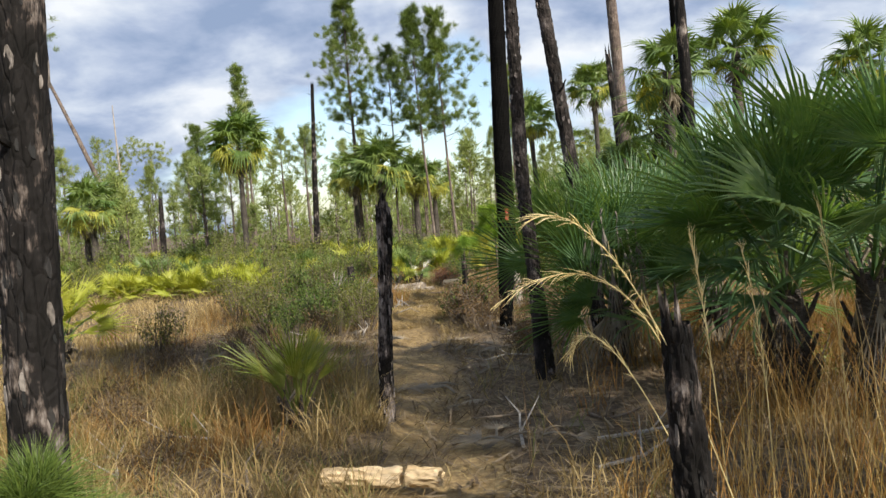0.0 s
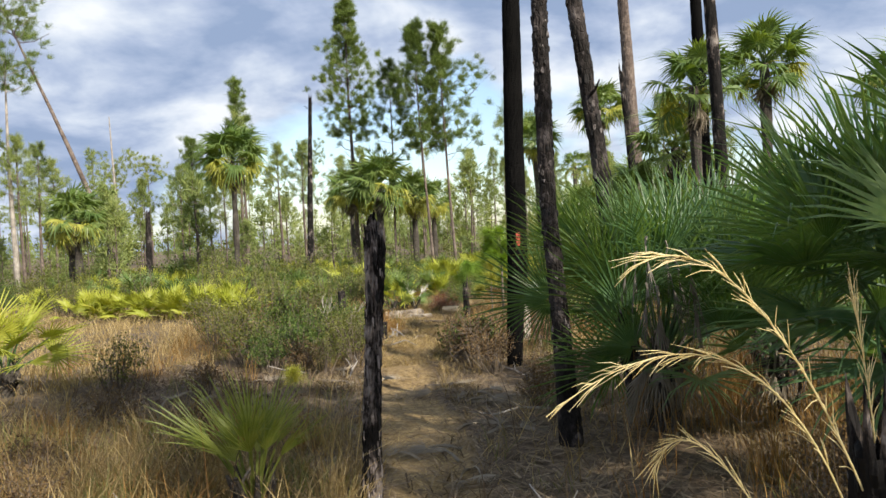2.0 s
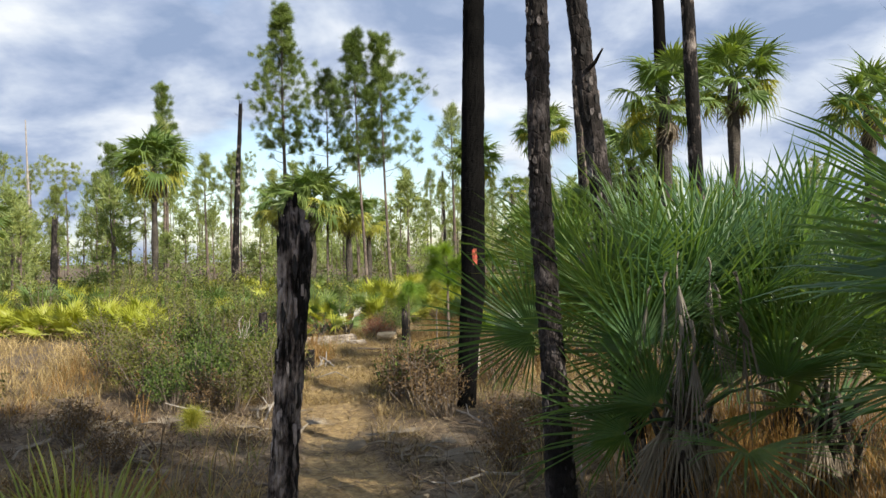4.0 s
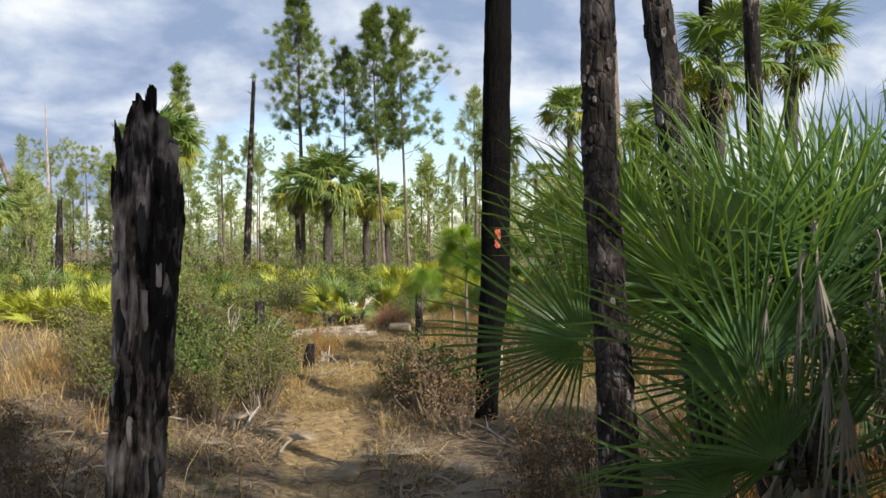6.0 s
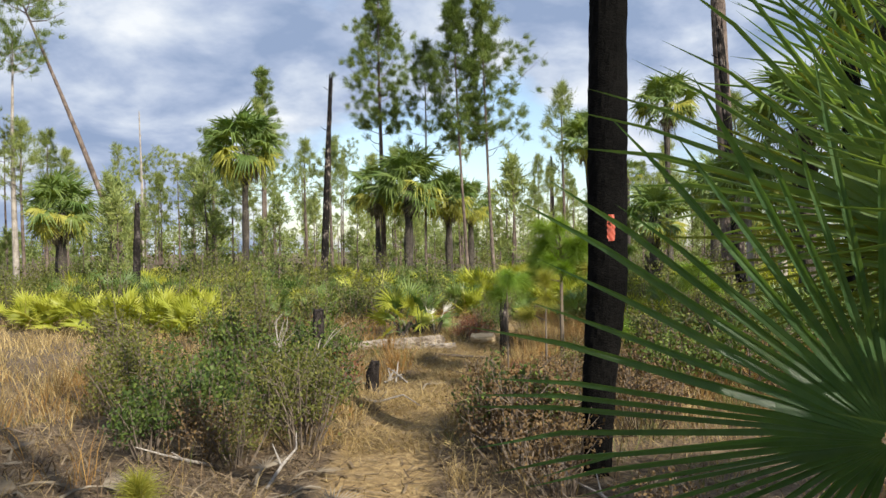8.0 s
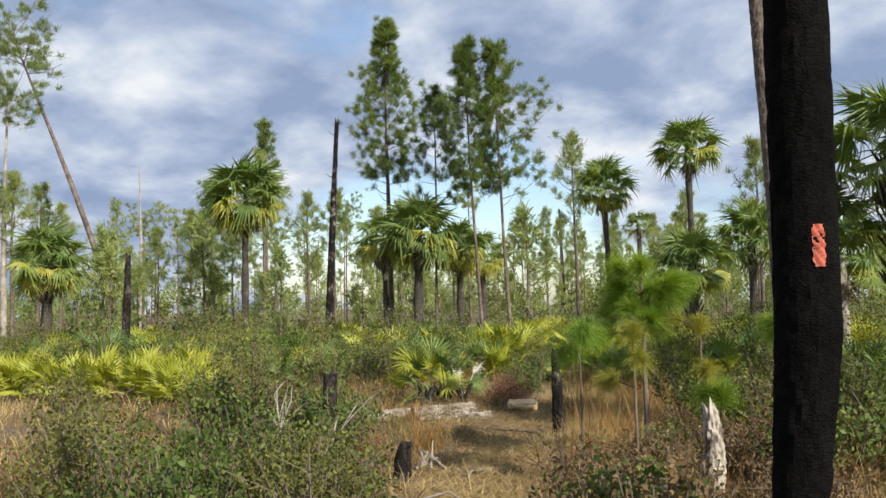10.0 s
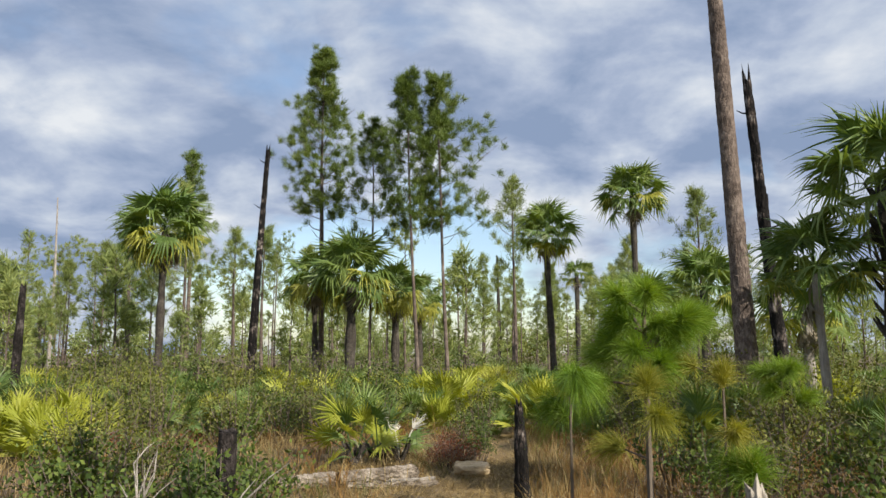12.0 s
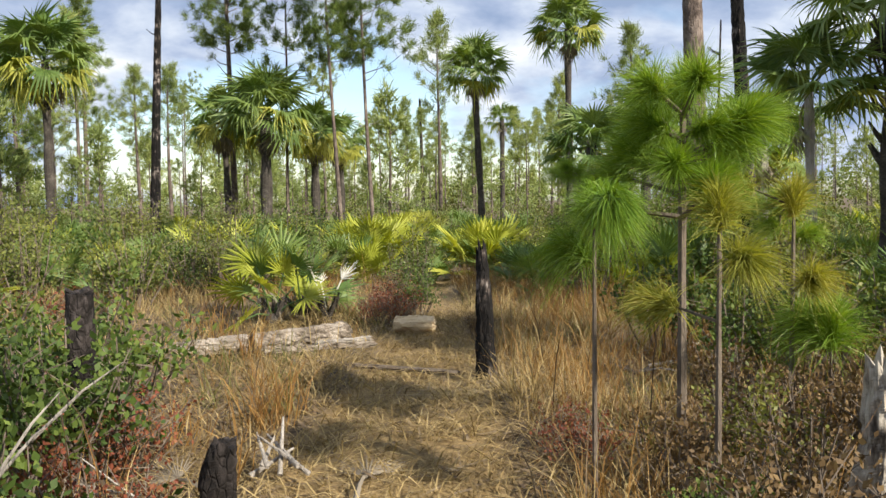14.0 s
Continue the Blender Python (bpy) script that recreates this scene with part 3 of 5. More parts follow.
def pine(label, h, crown0, reach, limbs, r_trunk, seed, bark, leaf, tufts=5, count=26, length=0.34, width=0.03, lean=(0, 0), flat=False, name="pine_tree", group="", at=None, category="pine tree", one_sided=0.0, bare=0):
    r = np.random.default_rng(seed)
    p = thing(name, label, category, group, at=at)
    s = Soup()
    k = 9
    u = np.linspace(0, 1, k)
    pts = np.stack([lean[0] * u ** 1.2 + 0.05 * np.sin(u * 5 + seed), lean[1] * u + 0.05 * np.cos(u * 4 + seed) - 0.05, u * h], 1)
    pts[0, 2] = -0.2
    tube(s, pts, r_trunk * (1 - 0.82 * u), 9, 0, r_trunk * 0.12, seed)
    crown = Soup()
    cen, dirs = [], []
    limb = Soup()
    for i in range(limbs + bare):
        dead = i >= limbs
        v = (i + r.uniform(0, 1)) / limbs if not dead else -r.uniform(0.05, 0.6)
        zz = crown0 + (h - crown0) * v if not dead else crown0 * (1 + 0.5 * v)
        base = np.array([np.interp(zz, pts[:, 2], pts[:, 0]), np.interp(zz, pts[:, 2], pts[:, 1]), zz])
        a = i * 2.4 + r.uniform(-0.5, 0.5)
        prof = (0.55 + 0.45 * math.sin(min(1, max(v, 0.0) * 1.5) * math.pi)) * (1 - 0.72 * max(v, 0) ** 2) if not flat else (0.7 + 0.3 * v)
        ln = reach * prof * r.uniform(0.6, 1.15) * (1 + one_sided * math.cos(a))
        if dead:
            ln = reach * r.uniform(0.2, 0.5)
        rise = r.uniform(0.15, 0.55) + 0.5 * max(v, 0)
        d = np.array([math.cos(a), math.sin(a), rise])
        q = [base, base + d * ln * 0.5 + [0, 0, -0.06 * ln], base + d * ln + [0, 0, 0.1 * ln]]
        rr = max(0.012, r_trunk * 0.17 * (1 - 0.5 * max(v, 0)))
        tube(limb, q, [rr, rr * 0.7, rr * 0.35], 4, 0, cap=False)
        if dead:
            continue
        for j in range(tufts):
            f = 0.42 + 0.58 * (j + r.uniform(0, 1)) / tufts
            c = base + d * ln * f + r.normal(0, 0.13 * ln + 0.05, 3)
            cen.append(c)
            dirs.append(unit(d * 0.6 + np.array([0, 0, 0.6]) + r.normal(0, 0.3, 3)))
    top = pts[-1]
    for j in range(5):
        cen.append(top + r.normal(0, 0.12, 3) - [0, 0, 0.18 * j])
        dirs.append(np.array([0, 0, 1.0]))
    needles(crown, np.array(cen), np.array(dirs), count, length, width, r)
    part("trunk", s, bark, p, smooth=True)
    o = crown.n
    crown.v += limb.v
    crown.f += [tuple(i + o for i in f) for f in limb.f]
    crown.m += [1] * len(limb.f)
    crown.n += limb.n
    tagged(part("crown", crown, [leaf, bark], p, "open crown of long green needle tufts"), kind="stuff")
    return p


def plate_mesh(size, seed, rad, mat, tall=1.25, thick=0.011):
    """A flake of bark: an uneven plate that follows the trunk's round."""
    r = np.random.default_rng(seed)
    n = 8
    a = np.linspace(0, 2 * np.pi, n, endpoint=False)
    rr = size * r.uniform(0.55, 1.0, n)
    s = Soup()
    v = []
    for k, depth in ((1.0, -0.008), (0.82, thick)):
        for j in range(n):
            t, z = math.cos(a[j]) * rr[j] * k * 0.62, math.sin(a[j]) * rr[j] * k * tall
            th = t / rad
            v.append((rad * (math.cos(th) - 1) + depth + (r.uniform(-0.003, 0.004) if k < 1 else 0), rad * math.sin(th), z))
    f = [(j, (j + 1) % n, n + (j + 1) % n, n + j) for j in range(n)] + [tuple(range(n, 2 * n))]
    s.add(v, f)
    return s.mesh("bark_plate", mat)


def bare_trunk(label, pts, radii, bark, seed, seg=20, rings=60, rough=0.02, jag=0.0, name="dead_tree", category="dead tree", stubs=0, group="", fine_low=1.0, plates=0, plate_mat=None, plate_size=0.05, plate_tall=1.25, plate_thick=0.011):
    """A trunk without crown, as a thing of its own."""
    pts = np.asarray(pts, float)
    p = thing(name, label, category, group, at=pose(*pts[0]))
    u = np.linspace(0, 1, len(pts))
    w = np.linspace(0, 1, rings) ** fine_low
    fine = np.stack([np.interp(w, u, pts[:, i] - pts[0, i]) for i in range(3)], 1)
    fine[0, 2] -= 0.15
    s = Soup()
    tube(s, fine, np.interp(w, u, radii), seg, 0, rough, seed, True, jag)
    part("trunk", s, bark, p, smooth=False)
    r = np.random.default_rng(seed)
    kinds = [plate_mesh(plate_size, 40 + seed * 5 + i, float(np.mean(radii[:2])), plate_mat or bark, plate_tall, plate_thick) for i in range(4)] if plates else []
    for i in range(plates):
        zz = r.uniform(0.03, min(fine[-1, 2] * 0.96, 4.6))
        f = float(np.interp(zz, fine[:, 2], w))
        b = [float(np.interp(f, w, fine[:, k])) for k in range(3)]
        rad = float(np.interp(f, u, radii))
        a = r.uniform(0, 6.28)
        m = pose(b[0] + math.cos(a) * rad * 0.97, b[1] + math.sin(a) * rad * 0.97, zz, 0, 0, math.degrees(a)) @ Matrix.Scale(r.uniform(0.6, 1.5), 4)
        share("bark_plate", kinds[i % 4], p, m)
    for i in range(stubs):
        f = r.uniform(0.35, 0.97)
        b = np.array([np.interp(f, w, fine[:, k]) for k in range(3)])
        a = r.uniform(0, 6.28)
        rad = float(np.interp(f, u, radii))
        d = np.array([math.cos(a), math.sin(a), r.uniform(0.1, 0.6)])
        ln = r.uniform(0.08, 0.35) + rad
        st = Soup()
        tube(st, [b, b + d * ln * 0.6, b + d * ln + [0, 0, 0.04]], [0.02, 0.014, 0.007], 5, 0)
        part("branch_stub", st, bark, p)
    return p


# ---- burnt trunks along the trail ----
g = hz
bare_trunk("fire-blackened pine trunk with pale streaked bark", [(-1.215, 2.34, g(-1.2, 2.34)), (-1.08, 2.34, 3), (-0.82, 2.4, 9)], [0.118, 0.105, 0.085], CHAR, 1, 44, 190, 0.010, fine_low=1.5, plates=290, plate_mat=CHAR_FLAKE, plate_size=0.022, plate_tall=2.4, plate_thick=0.005, name="burnt_pine_trunk", category="tree trunk", stubs=3)
SNAG_FLAKE = plate_mat("grey_weathered_char_flake", [(0.3, (0.008, 0.007, 0.007)), (0.5, (0.03, 0.025, 0.023)), (0.66, (0.15, 0.125, 0.115)), (0.85, (0.36, 0.31, 0.285))])


def snag():
    x, y = -0.29, 5.69
    p = bare_trunk("charred snag with a splintered broken top",
                   [(x, y, g(x, y)), (-0.265, y, 0.75), (-0.24, y, 1.1), (-0.21, y, 1.50), (-0.19, y, 1.78), (-0.182, y, 1.91), (-0.184, y, 1.98), (-0.188, y, 2.04), (-0.19, y, 2.09), (-0.19, y, 2.12)],
                   [0.066, 0.056, 0.053, 0.053, 0.060, 0.066, 0.054, 0.036, 0.025, 0.016], SNAG_CHAR, 2, 44, 200, 0.018, 0.03, plates=220, plate_mat=SNAG_FLAKE, plate_size=0.015, plate_tall=3.6, plate_thick=0.004, name="charred_snag", category="dead tree")
    r = np.random.default_rng(64)
    for i in range(34):
        a, z = r.uniform(0, 6.28), r.uniform(1.68, 2.06)
        rad = float(np.interp(z, [1.65, 1.91, 1.99, 2.06, 2.15], [0.054, 0.062, 0.052, 0.036, 0.02]))
        cx = float(np.interp(z, [1.65, 1.91, 2.12], [-0.2, -0.182, -0.19])) - x
        b = np.array([cx + math.cos(a) * rad, math.sin(a) * rad, z - g(x, y)])
        d = np.array([math.cos(a) * 0.1, math.sin(a) * 0.1, 1.0]) * r.uniform(0.04, 0.11)
        s = Soup()
        tube(s, [b - d * 0.6, b, b + d * 0.6, b + d], [0.006, r.uniform(0.007, 0.012), 0.007, 0.0015], 5, 0, 0.002, i)
        part("splinter", s, SNAG_CHAR, p)


snag()
bare_trunk("slender scorched pine with flaking dark bark", [(1.12, 7.2, g(1.12, 7.2)), (1.08, 7.2, 1.2), (1.02, 7.2, 2.2), (1.03, 7.2, 4.0), (0.9, 7.3, 9.5)], [0.10, 0.07, 0.066, 0.062, 0.042], SCORCHED, 3, 32, 240, 0.012, fine_low=1.6, plates=300, plate_mat=FLAKE, plate_size=0.024, plate_tall=1.2, plate_thick=0.008, name="scorched_pine", category="tree trunk", stubs=0)
bare_trunk("leaning scorched pine trunk with flaking bark", [(1.86, 8.3, g(1.86, 8.3)), (1.62, 8.3, 2.4), (1.42, 8.3, 4.2), (0.9, 8.35, 9.0)], [0.10, 0.08, 0.072, 0.045], SCORCHED, 4, 24, 140, 0.012, fine_low=1.3, plates=190, plate_mat=FLAKE, plate_size=0.034, plate_tall=1.2, plate_thick=0.008, name="leaning_scorched_pine", category="tree trunk", stubs=2)


def blazed_pine():
    p = bare_trunk("soot-black pine trunk with an orange paint blaze", [(0.70, 11.84, g(0.7, 11.84)), (0.74, 11.84, 0.75), (0.81, 11.84, 1.45), (0.84, 11.84, 3.0), (0.9, 11.84, 5.3), (1.0, 11.9, 11.0)], [0.115, 0.12, 0.145, 0.14, 0.125, 0.07], SOOT, 5, 32, 150, 0.010, name="blazed_black_pine", category="tree trunk")
    s = Soup()
    n, k = 9, 12
    v, f = [], []
    for i in range(k + 1):
        zz = 1.765 + 0.19 * i / k
        for j in range(n + 1):
            a = radians(-96 + 21 * j / n) + 0.02 * math.sin(i * 2.3)
            rad = 0.149 + 0.004 * math.sin(i * 1.9 + j)
            v.append((0.82 - 0.70 + rad * math.cos(a), rad * math.sin(a), zz - g(0.7, 11.84)))
    for i in range(k):
        for j in range(n):
            if (i in (0, k - 1) and j in (0, n - 1)):
                continue
            q = i * (n + 1) + j
            f.append((q, q + 1, q + n + 2, q + n + 1))
    s.add(v, f)
    part("paint_blaze", s, BLAZE, p, "faded orange painted trail mark", True)


blazed_pine()
bare_trunk("short charred stump with a pale split face", [(1.62, 2.8, g(1.62, 2.8)), (1.58, 2.78, 0.8), (1.545, 2.74, 1.40)], [0.095, 0.08, 0.06], CHAR, 6, 28, 70, 0.016, 0.2, name="charred_stump", category="stump", plates=60, plate_mat=CHAR_FLAKE, plate_size=0.016, plate_tall=4.0, plate_thick=0.004)
bare_trunk("tall straight living pine trunk with brown plated bark", [(5.42, 28, g(5.4, 28)), (5.3, 28, 4), (5.12, 28, 9), (4.9, 28, 16)], [0.27, 0.205, 0.185, 0.14], PINE_BARK, 7, 24, 140, 0.018, plates=140, plate_mat=PINE_BARK, plate_size=0.12, plate_tall=1.6, plate_thick=0.012, name="tall_pine_trunk", category="tree trunk")
bare_trunk("blackened snag with a pale broken top", [(4.75, 24, g(4.7, 24)), (4.5, 24, 3.4), (4.3, 24, 6.6)], [0.13, 0.105, 0.075], CHAR, 8, 18, 80, 0.018, 0.25, name="broken_snag", category="dead tree", stubs=2)
bare_trunk("slim soot-black pine pole", [(5.6, 20, g(5.6, 20)), (5.55, 20, 6), (5.4, 20, 13)], [0.17, 0.14, 0.09], SOOT, 9, 18, 90, 0.012, name="black_pine_pole", category="tree trunk", stubs=2)
bare_trunk("slim fire-blackened pine pole", [(4.55, 14.6, g(4.5, 14.6)), (4.42, 14.6, 5), (4.2, 14.6, 12)], [0.12, 0.105, 0.06], CHAR, 10, 18, 90, 0.012, name="black_pine_pole", category="tree trunk", stubs=3)
bare_trunk("tall thin dead snag with a splintered tip", [(-8.5, 36, g(-8.5, 36)), (-8.3, 36, 4), (-8.04, 36, 8.7)], [0.17, 0.13, 0.07], CHAR, 11, 12, 70, 0.02, 0.3, name="thin_snag", category="dead tree", stubs=6)
bare_trunk("thin grey far-off dead snag", [(1.2, 81.7, g(1.2, 81.7)), (1.1, 81.7, 5), (1.0, 81.7, 10.4)], [0.2, 0.16, 0.1], SCORCHED, 12, 8, 30, 0.02, 0.2, name="thin_snag", category="dead tree")
bare_trunk("short dark dead snag among shrubs", [(-14.8, 33, g(-14.8, 33)), (-14.75, 33, 2), (-14.7, 33, 3.6)], [0.16, 0.13, 0.09], SCORCHED, 13, 12, 40, 0.02, 0.25, name="thin_snag", category="dead tree")


# ---- cabbage palms ----
def far_palm(label, x, y, z_crown, radius, r_trunk, seed, lean=(0, 0), old=5, fans=22, bark=None, fine=False, count=22, boots=False, name="cabbage_palm", group="cabbage palms"):
    r = np.random.default_rng(seed)
    z0 = hz(x, y)
    p = thing(name, label, "palm tree", group, at=pose(x, y, z0))
    h = z_crown - z0
    u = np.linspace(0, 1, 14)
    pts = np.stack([lean[0] * u, lean[1] * u, u * h], 1)
    pts[0, 2] = -0.2
    s = Soup()
    tube(s, pts, r_trunk * (1.15 - 0.25 * u + 0.12 * np.sin(u * 17)), 12, 0, r_trunk * 0.08, seed)
    trunk = part("trunk", s, bark or PALM_BARK, p, smooth=False)
    for i in range(60 if boots else 0):
        a, zz = r.uniform(0, 6.28), r.uniform(0.3, 1.0) * h
        d = np.array([math.cos(a), math.sin(a), 0])
        b = d * r_trunk * 0.9 + np.array([lean[0] * zz / h, lean[1] * zz / h, zz])
        s = Soup()
        tube(s, [b, b + d * 0.07 + [0, 0, 0.1], b + d * 0.16 + [0, 0, 0.26]], [0.04, 0.03, 0.012], 5, 0)
        part("leaf_base", s, bark or PALM_BARK, trunk)
    top = (lean[0], lean[1], h)

    def leaf(name, mat, m, size, n, spread, stalk, droop, label=""):
        s = Soup()
        put_leaf(s, m, size, n, radians(spread), stalk, droop, 0.25, r, fine, curl=0.32, split=0.5)
        part(name, s, [mat, mat], p, label)

    for i in range(fans):
        v = (i + 0.5) / fans
        m = aim(i * 137.5 + r.uniform(-15, 15), 82 - 118 * v + r.uniform(-12, 12), r.uniform(-25, 25), top)
        leaf("frond", PALM_LEAF, m, radius * 0.47 * r.uniform(0.85, 1.12), max(count, 30), 140, radius * r.uniform(0.42, 0.58), 0.5)
    # lower leaves in a colour that mixes ageing with painted sunlight
    for i in range(old):
        m = aim(r.uniform(0, 360), r.uniform(-50, 0), r.uniform(-25, 25), top)
        leaf("old_frond", PALM_OLD_LIT, m, radius * 0.43, max(count, 28), 130, radius * 0.48, 0.6, "ageing drooping fan leaf in a yellow-lit colour")
    for i in range(max(2, old)):
        m = aim(r.uniform(0, 360), r.uniform(-85, -60), r.uniform(-30, 30), (top[0], top[1], h - 0.1))
        leaf("dead_frond", DEAD_LEAF, m, radius * 0.42, 12, 50, radius * 0.32, 0.4, "brown hanging dead leaf")
    return p


far_palm("tall cabbage palm with an ageing, yellow-lit lower crown", -13.5, 40.4, 6.6, 2.3, 0.15, 1, (0.05, 0), 9, 26)
far_palm("cabbage palm with a dark trunk and dense crown", -5.9, 40.8, 4.7, 2.2, 0.2, 2, (0.1, 0), 6, 28)
far_palm("cabbage palm with a yellowish hanging crown", -7.5, 42, 4.6, 1.8, 0.12, 3, (-0.1, 0), 9, 14)
far_palm("cabbage palm with a shaggy yellow-brown crown", -4.4, 44, 4.3, 1.8, 0.17, 4, (0, 0), 12, 14)
far_palm("cabbage palm with a shaggy drooping crown", -3.5, 46, 4.1, 1.6, 0.15, 5, (0, 0), 9, 14)
far_palm("slender cabbage palm with a curved dark trunk", 2.95, 48, 7.4, 2.0, 0.15, 6, (-0.35, 0), 3, 26)
far_palm("tall lone cabbage palm with a rounded crown", 6.35, 44.6, 8.55, 1.9, 0.145, 7, (-0.1, 0), 4, 26)
far_palm("young cabbage palm among shrubs", -19.1, 35, 3.6, 1.8, 0.16, 8, (0, 0), 7, 20)
far_palm("cabbage palm with a yellow-green crown", -20.6, 37, 3.2, 1.6, 0.15, 9, (0, 0), 7, 16)
far_palm("low cabbage palm with a spreading crown", 6.2, 34, 3.5, 1.6, 0.13, 10, (0, 0), 3, 22)
far_palm("short sunlit cabbage palm with a yellow-green crown", 3.6, 30, 2.6, 1.35, 0.14, 11, (0, 0), 6, 20, None, True, 26, True)
far_palm("cabbage palm with shaggy old leaf bases", 5.15, 21.1, 3.9, 1.45, 0.15, 12, (0, 0), 1, 22, None, True, 36, True)
far_palm("cabbage palm with stiff fan leaves", 4.25, 21.3, 2.7, 1.1, 0.06, 13, (-0.1, 0), 2, 20, GREY_WOOD, True, 34)
far_palm("cabbage palm with a sunlit crown", 4.3, 15.6, 4.5, 1.1, 0.11, 14, (0, 0), 5, 18, None, True, 34)
far_palm("cabbage palm with a broad fan crown", 6.4, 18, 5.3, 1.2, 0.12, 15, (0, 0), 4, 20, None, True, 34)
far_palm("cabbage palm with a drooping crown", 9.7, 19, 4.9, 1.2, 0.13, 16, (0, 0), 4, 18, None, True, 30)
far_palm("pale-trunked cabbage palm with hanging dead leaves", 6.6, 27.6, 2.6, 1.5, 0.11, 17, (0, 0), 6, 14, GREY_WOOD, True, 28)
far_palm("small far-off cabbage palm", -38.6, 75, 4.4, 1.9, 0.2, 18, (0, 0), 3, 14)
far_palm("small far-off cabbage palm", 7.5, 75, 8.0, 1.8, 0.2, 19, (0, 0), 3, 14)


# ---- single pines that stand out ----
def stand(x, y, h):
    """On the ground, with the tree's top at height h."""
    z = hz(x, y)
    return pose(x, y, z) @ Matrix.Diagonal((1, 1, (h - z) / h, 1))


pine("tall slender longleaf pine with an open crown", 15.4, 7.6, 2.1, 54, 0.15, 1, PINE_BARK, NEEDLE, 8, 64, 0.36, 0.022, at=stand(-7.8, 44.3, 15.4), bare=4)
pine("tall forked pine with an airy crown", 12.7, 6.6, 1.7, 40, 0.09, 2, PINE_BARK, NEEDLE, 8, 60, 0.34, 0.022, (-0.5, 0), at=stand(-3.1, 40.2, 12.7), bare=3)
pine("tall slender pine with spreading upper limbs", 12.4, 6.2, 2.2, 42, 0.09, 3, PINE_BARK, NEEDLE, 8, 60, 0.34, 0.022, (-0.5, 0), at=stand(-1.9, 40.2, 12.4), one_sided=0.45, bare=3)
pine("slender sparse-crowned tall pine", 11.2, 6.4, 1.7, 24, 0.08, 4, PINE_BARK, NEEDLE, 6, 54, 0.34, 0.022, at=stand(-5.2, 42, 11.2), bare=5)
pine("tall green pine rising behind a palm", 14.8, 7.0, 1.9, 36, 0.17, 5, PINE_BARK, NEEDLE, 7, 44, 0.42, 0.028, at=stand(-19.9, 60, 14.8))
pine("dark green dense-crowned pine", 9.6, 3.0, 2.2, 36, 0.17, 6, PINE_BARK, NEEDLE, 7, 44, 0.42, 0.028, at=stand(-21.6, 55, 9.6))
pine("leaning pine with a long bare trunk", 19.0, 16.2, 2.6, 22, 0.22, 7, PINE_BARK, NEEDLE, 7, 44, 0.45, 0.028, (-7.4, 0), at=stand(-24.8, 50, 19.0), flat=True)
pine("flat-topped pine with a bare trunk", 14.6, 12.6, 2.6, 16, 0.2, 8, GREY_WOOD, NEEDLE, 7, 44, 0.45, 0.028, at=stand(-30.8, 48, 14.6), flat=True)

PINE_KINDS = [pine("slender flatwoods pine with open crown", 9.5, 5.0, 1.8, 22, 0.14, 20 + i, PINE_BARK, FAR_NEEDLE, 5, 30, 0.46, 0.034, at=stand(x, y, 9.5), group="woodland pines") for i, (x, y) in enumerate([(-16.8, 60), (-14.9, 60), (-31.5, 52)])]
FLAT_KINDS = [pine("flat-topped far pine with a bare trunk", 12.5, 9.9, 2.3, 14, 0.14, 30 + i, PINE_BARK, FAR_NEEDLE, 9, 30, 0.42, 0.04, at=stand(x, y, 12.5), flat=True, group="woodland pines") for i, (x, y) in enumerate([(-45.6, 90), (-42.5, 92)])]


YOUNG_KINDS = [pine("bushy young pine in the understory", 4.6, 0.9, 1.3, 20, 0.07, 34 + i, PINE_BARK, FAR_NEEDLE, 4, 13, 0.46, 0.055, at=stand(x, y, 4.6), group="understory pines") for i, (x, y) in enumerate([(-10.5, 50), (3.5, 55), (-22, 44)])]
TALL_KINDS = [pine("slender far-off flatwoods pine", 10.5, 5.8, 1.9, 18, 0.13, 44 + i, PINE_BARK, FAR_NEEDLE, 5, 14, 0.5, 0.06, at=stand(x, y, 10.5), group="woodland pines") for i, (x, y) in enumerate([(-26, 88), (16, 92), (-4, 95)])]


def place(ob, x, y, s=1.0, turn=0.0, tall=1.0):
    return copy_thing(ob, pose(x, y, hz(x, y), 0, 0, turn) @ Matrix.Diagonal((s, s, s * tall, 1)))


for i, (x, y, top) in enumerate([(-30.3, 48, 9.6), (1.6, 62, 13.6), (-2.8, 85, 11.4), (-0.3, 85, 11.3), (2.6, 85, 9), (6.3, 85, 10.4), (10, 85, 10.3), (12.3, 85, 10.2), (-49.7, 90, 9.2), (-27, 58, 7.5), (-24, 64, 8.5), (-11.5, 58, 8.2), (-18.4, 52, 7.2), (-9.8, 62, 7.6), (0.8, 70, 8.2), (4.2, 66, 7.2)]):
    place(PINE_KINDS[i % 3], x, y, top / 9.6 * (0.8 if top > 10 else 0.95), i * 71.0, 1.2 if top > 10 else 1.05)


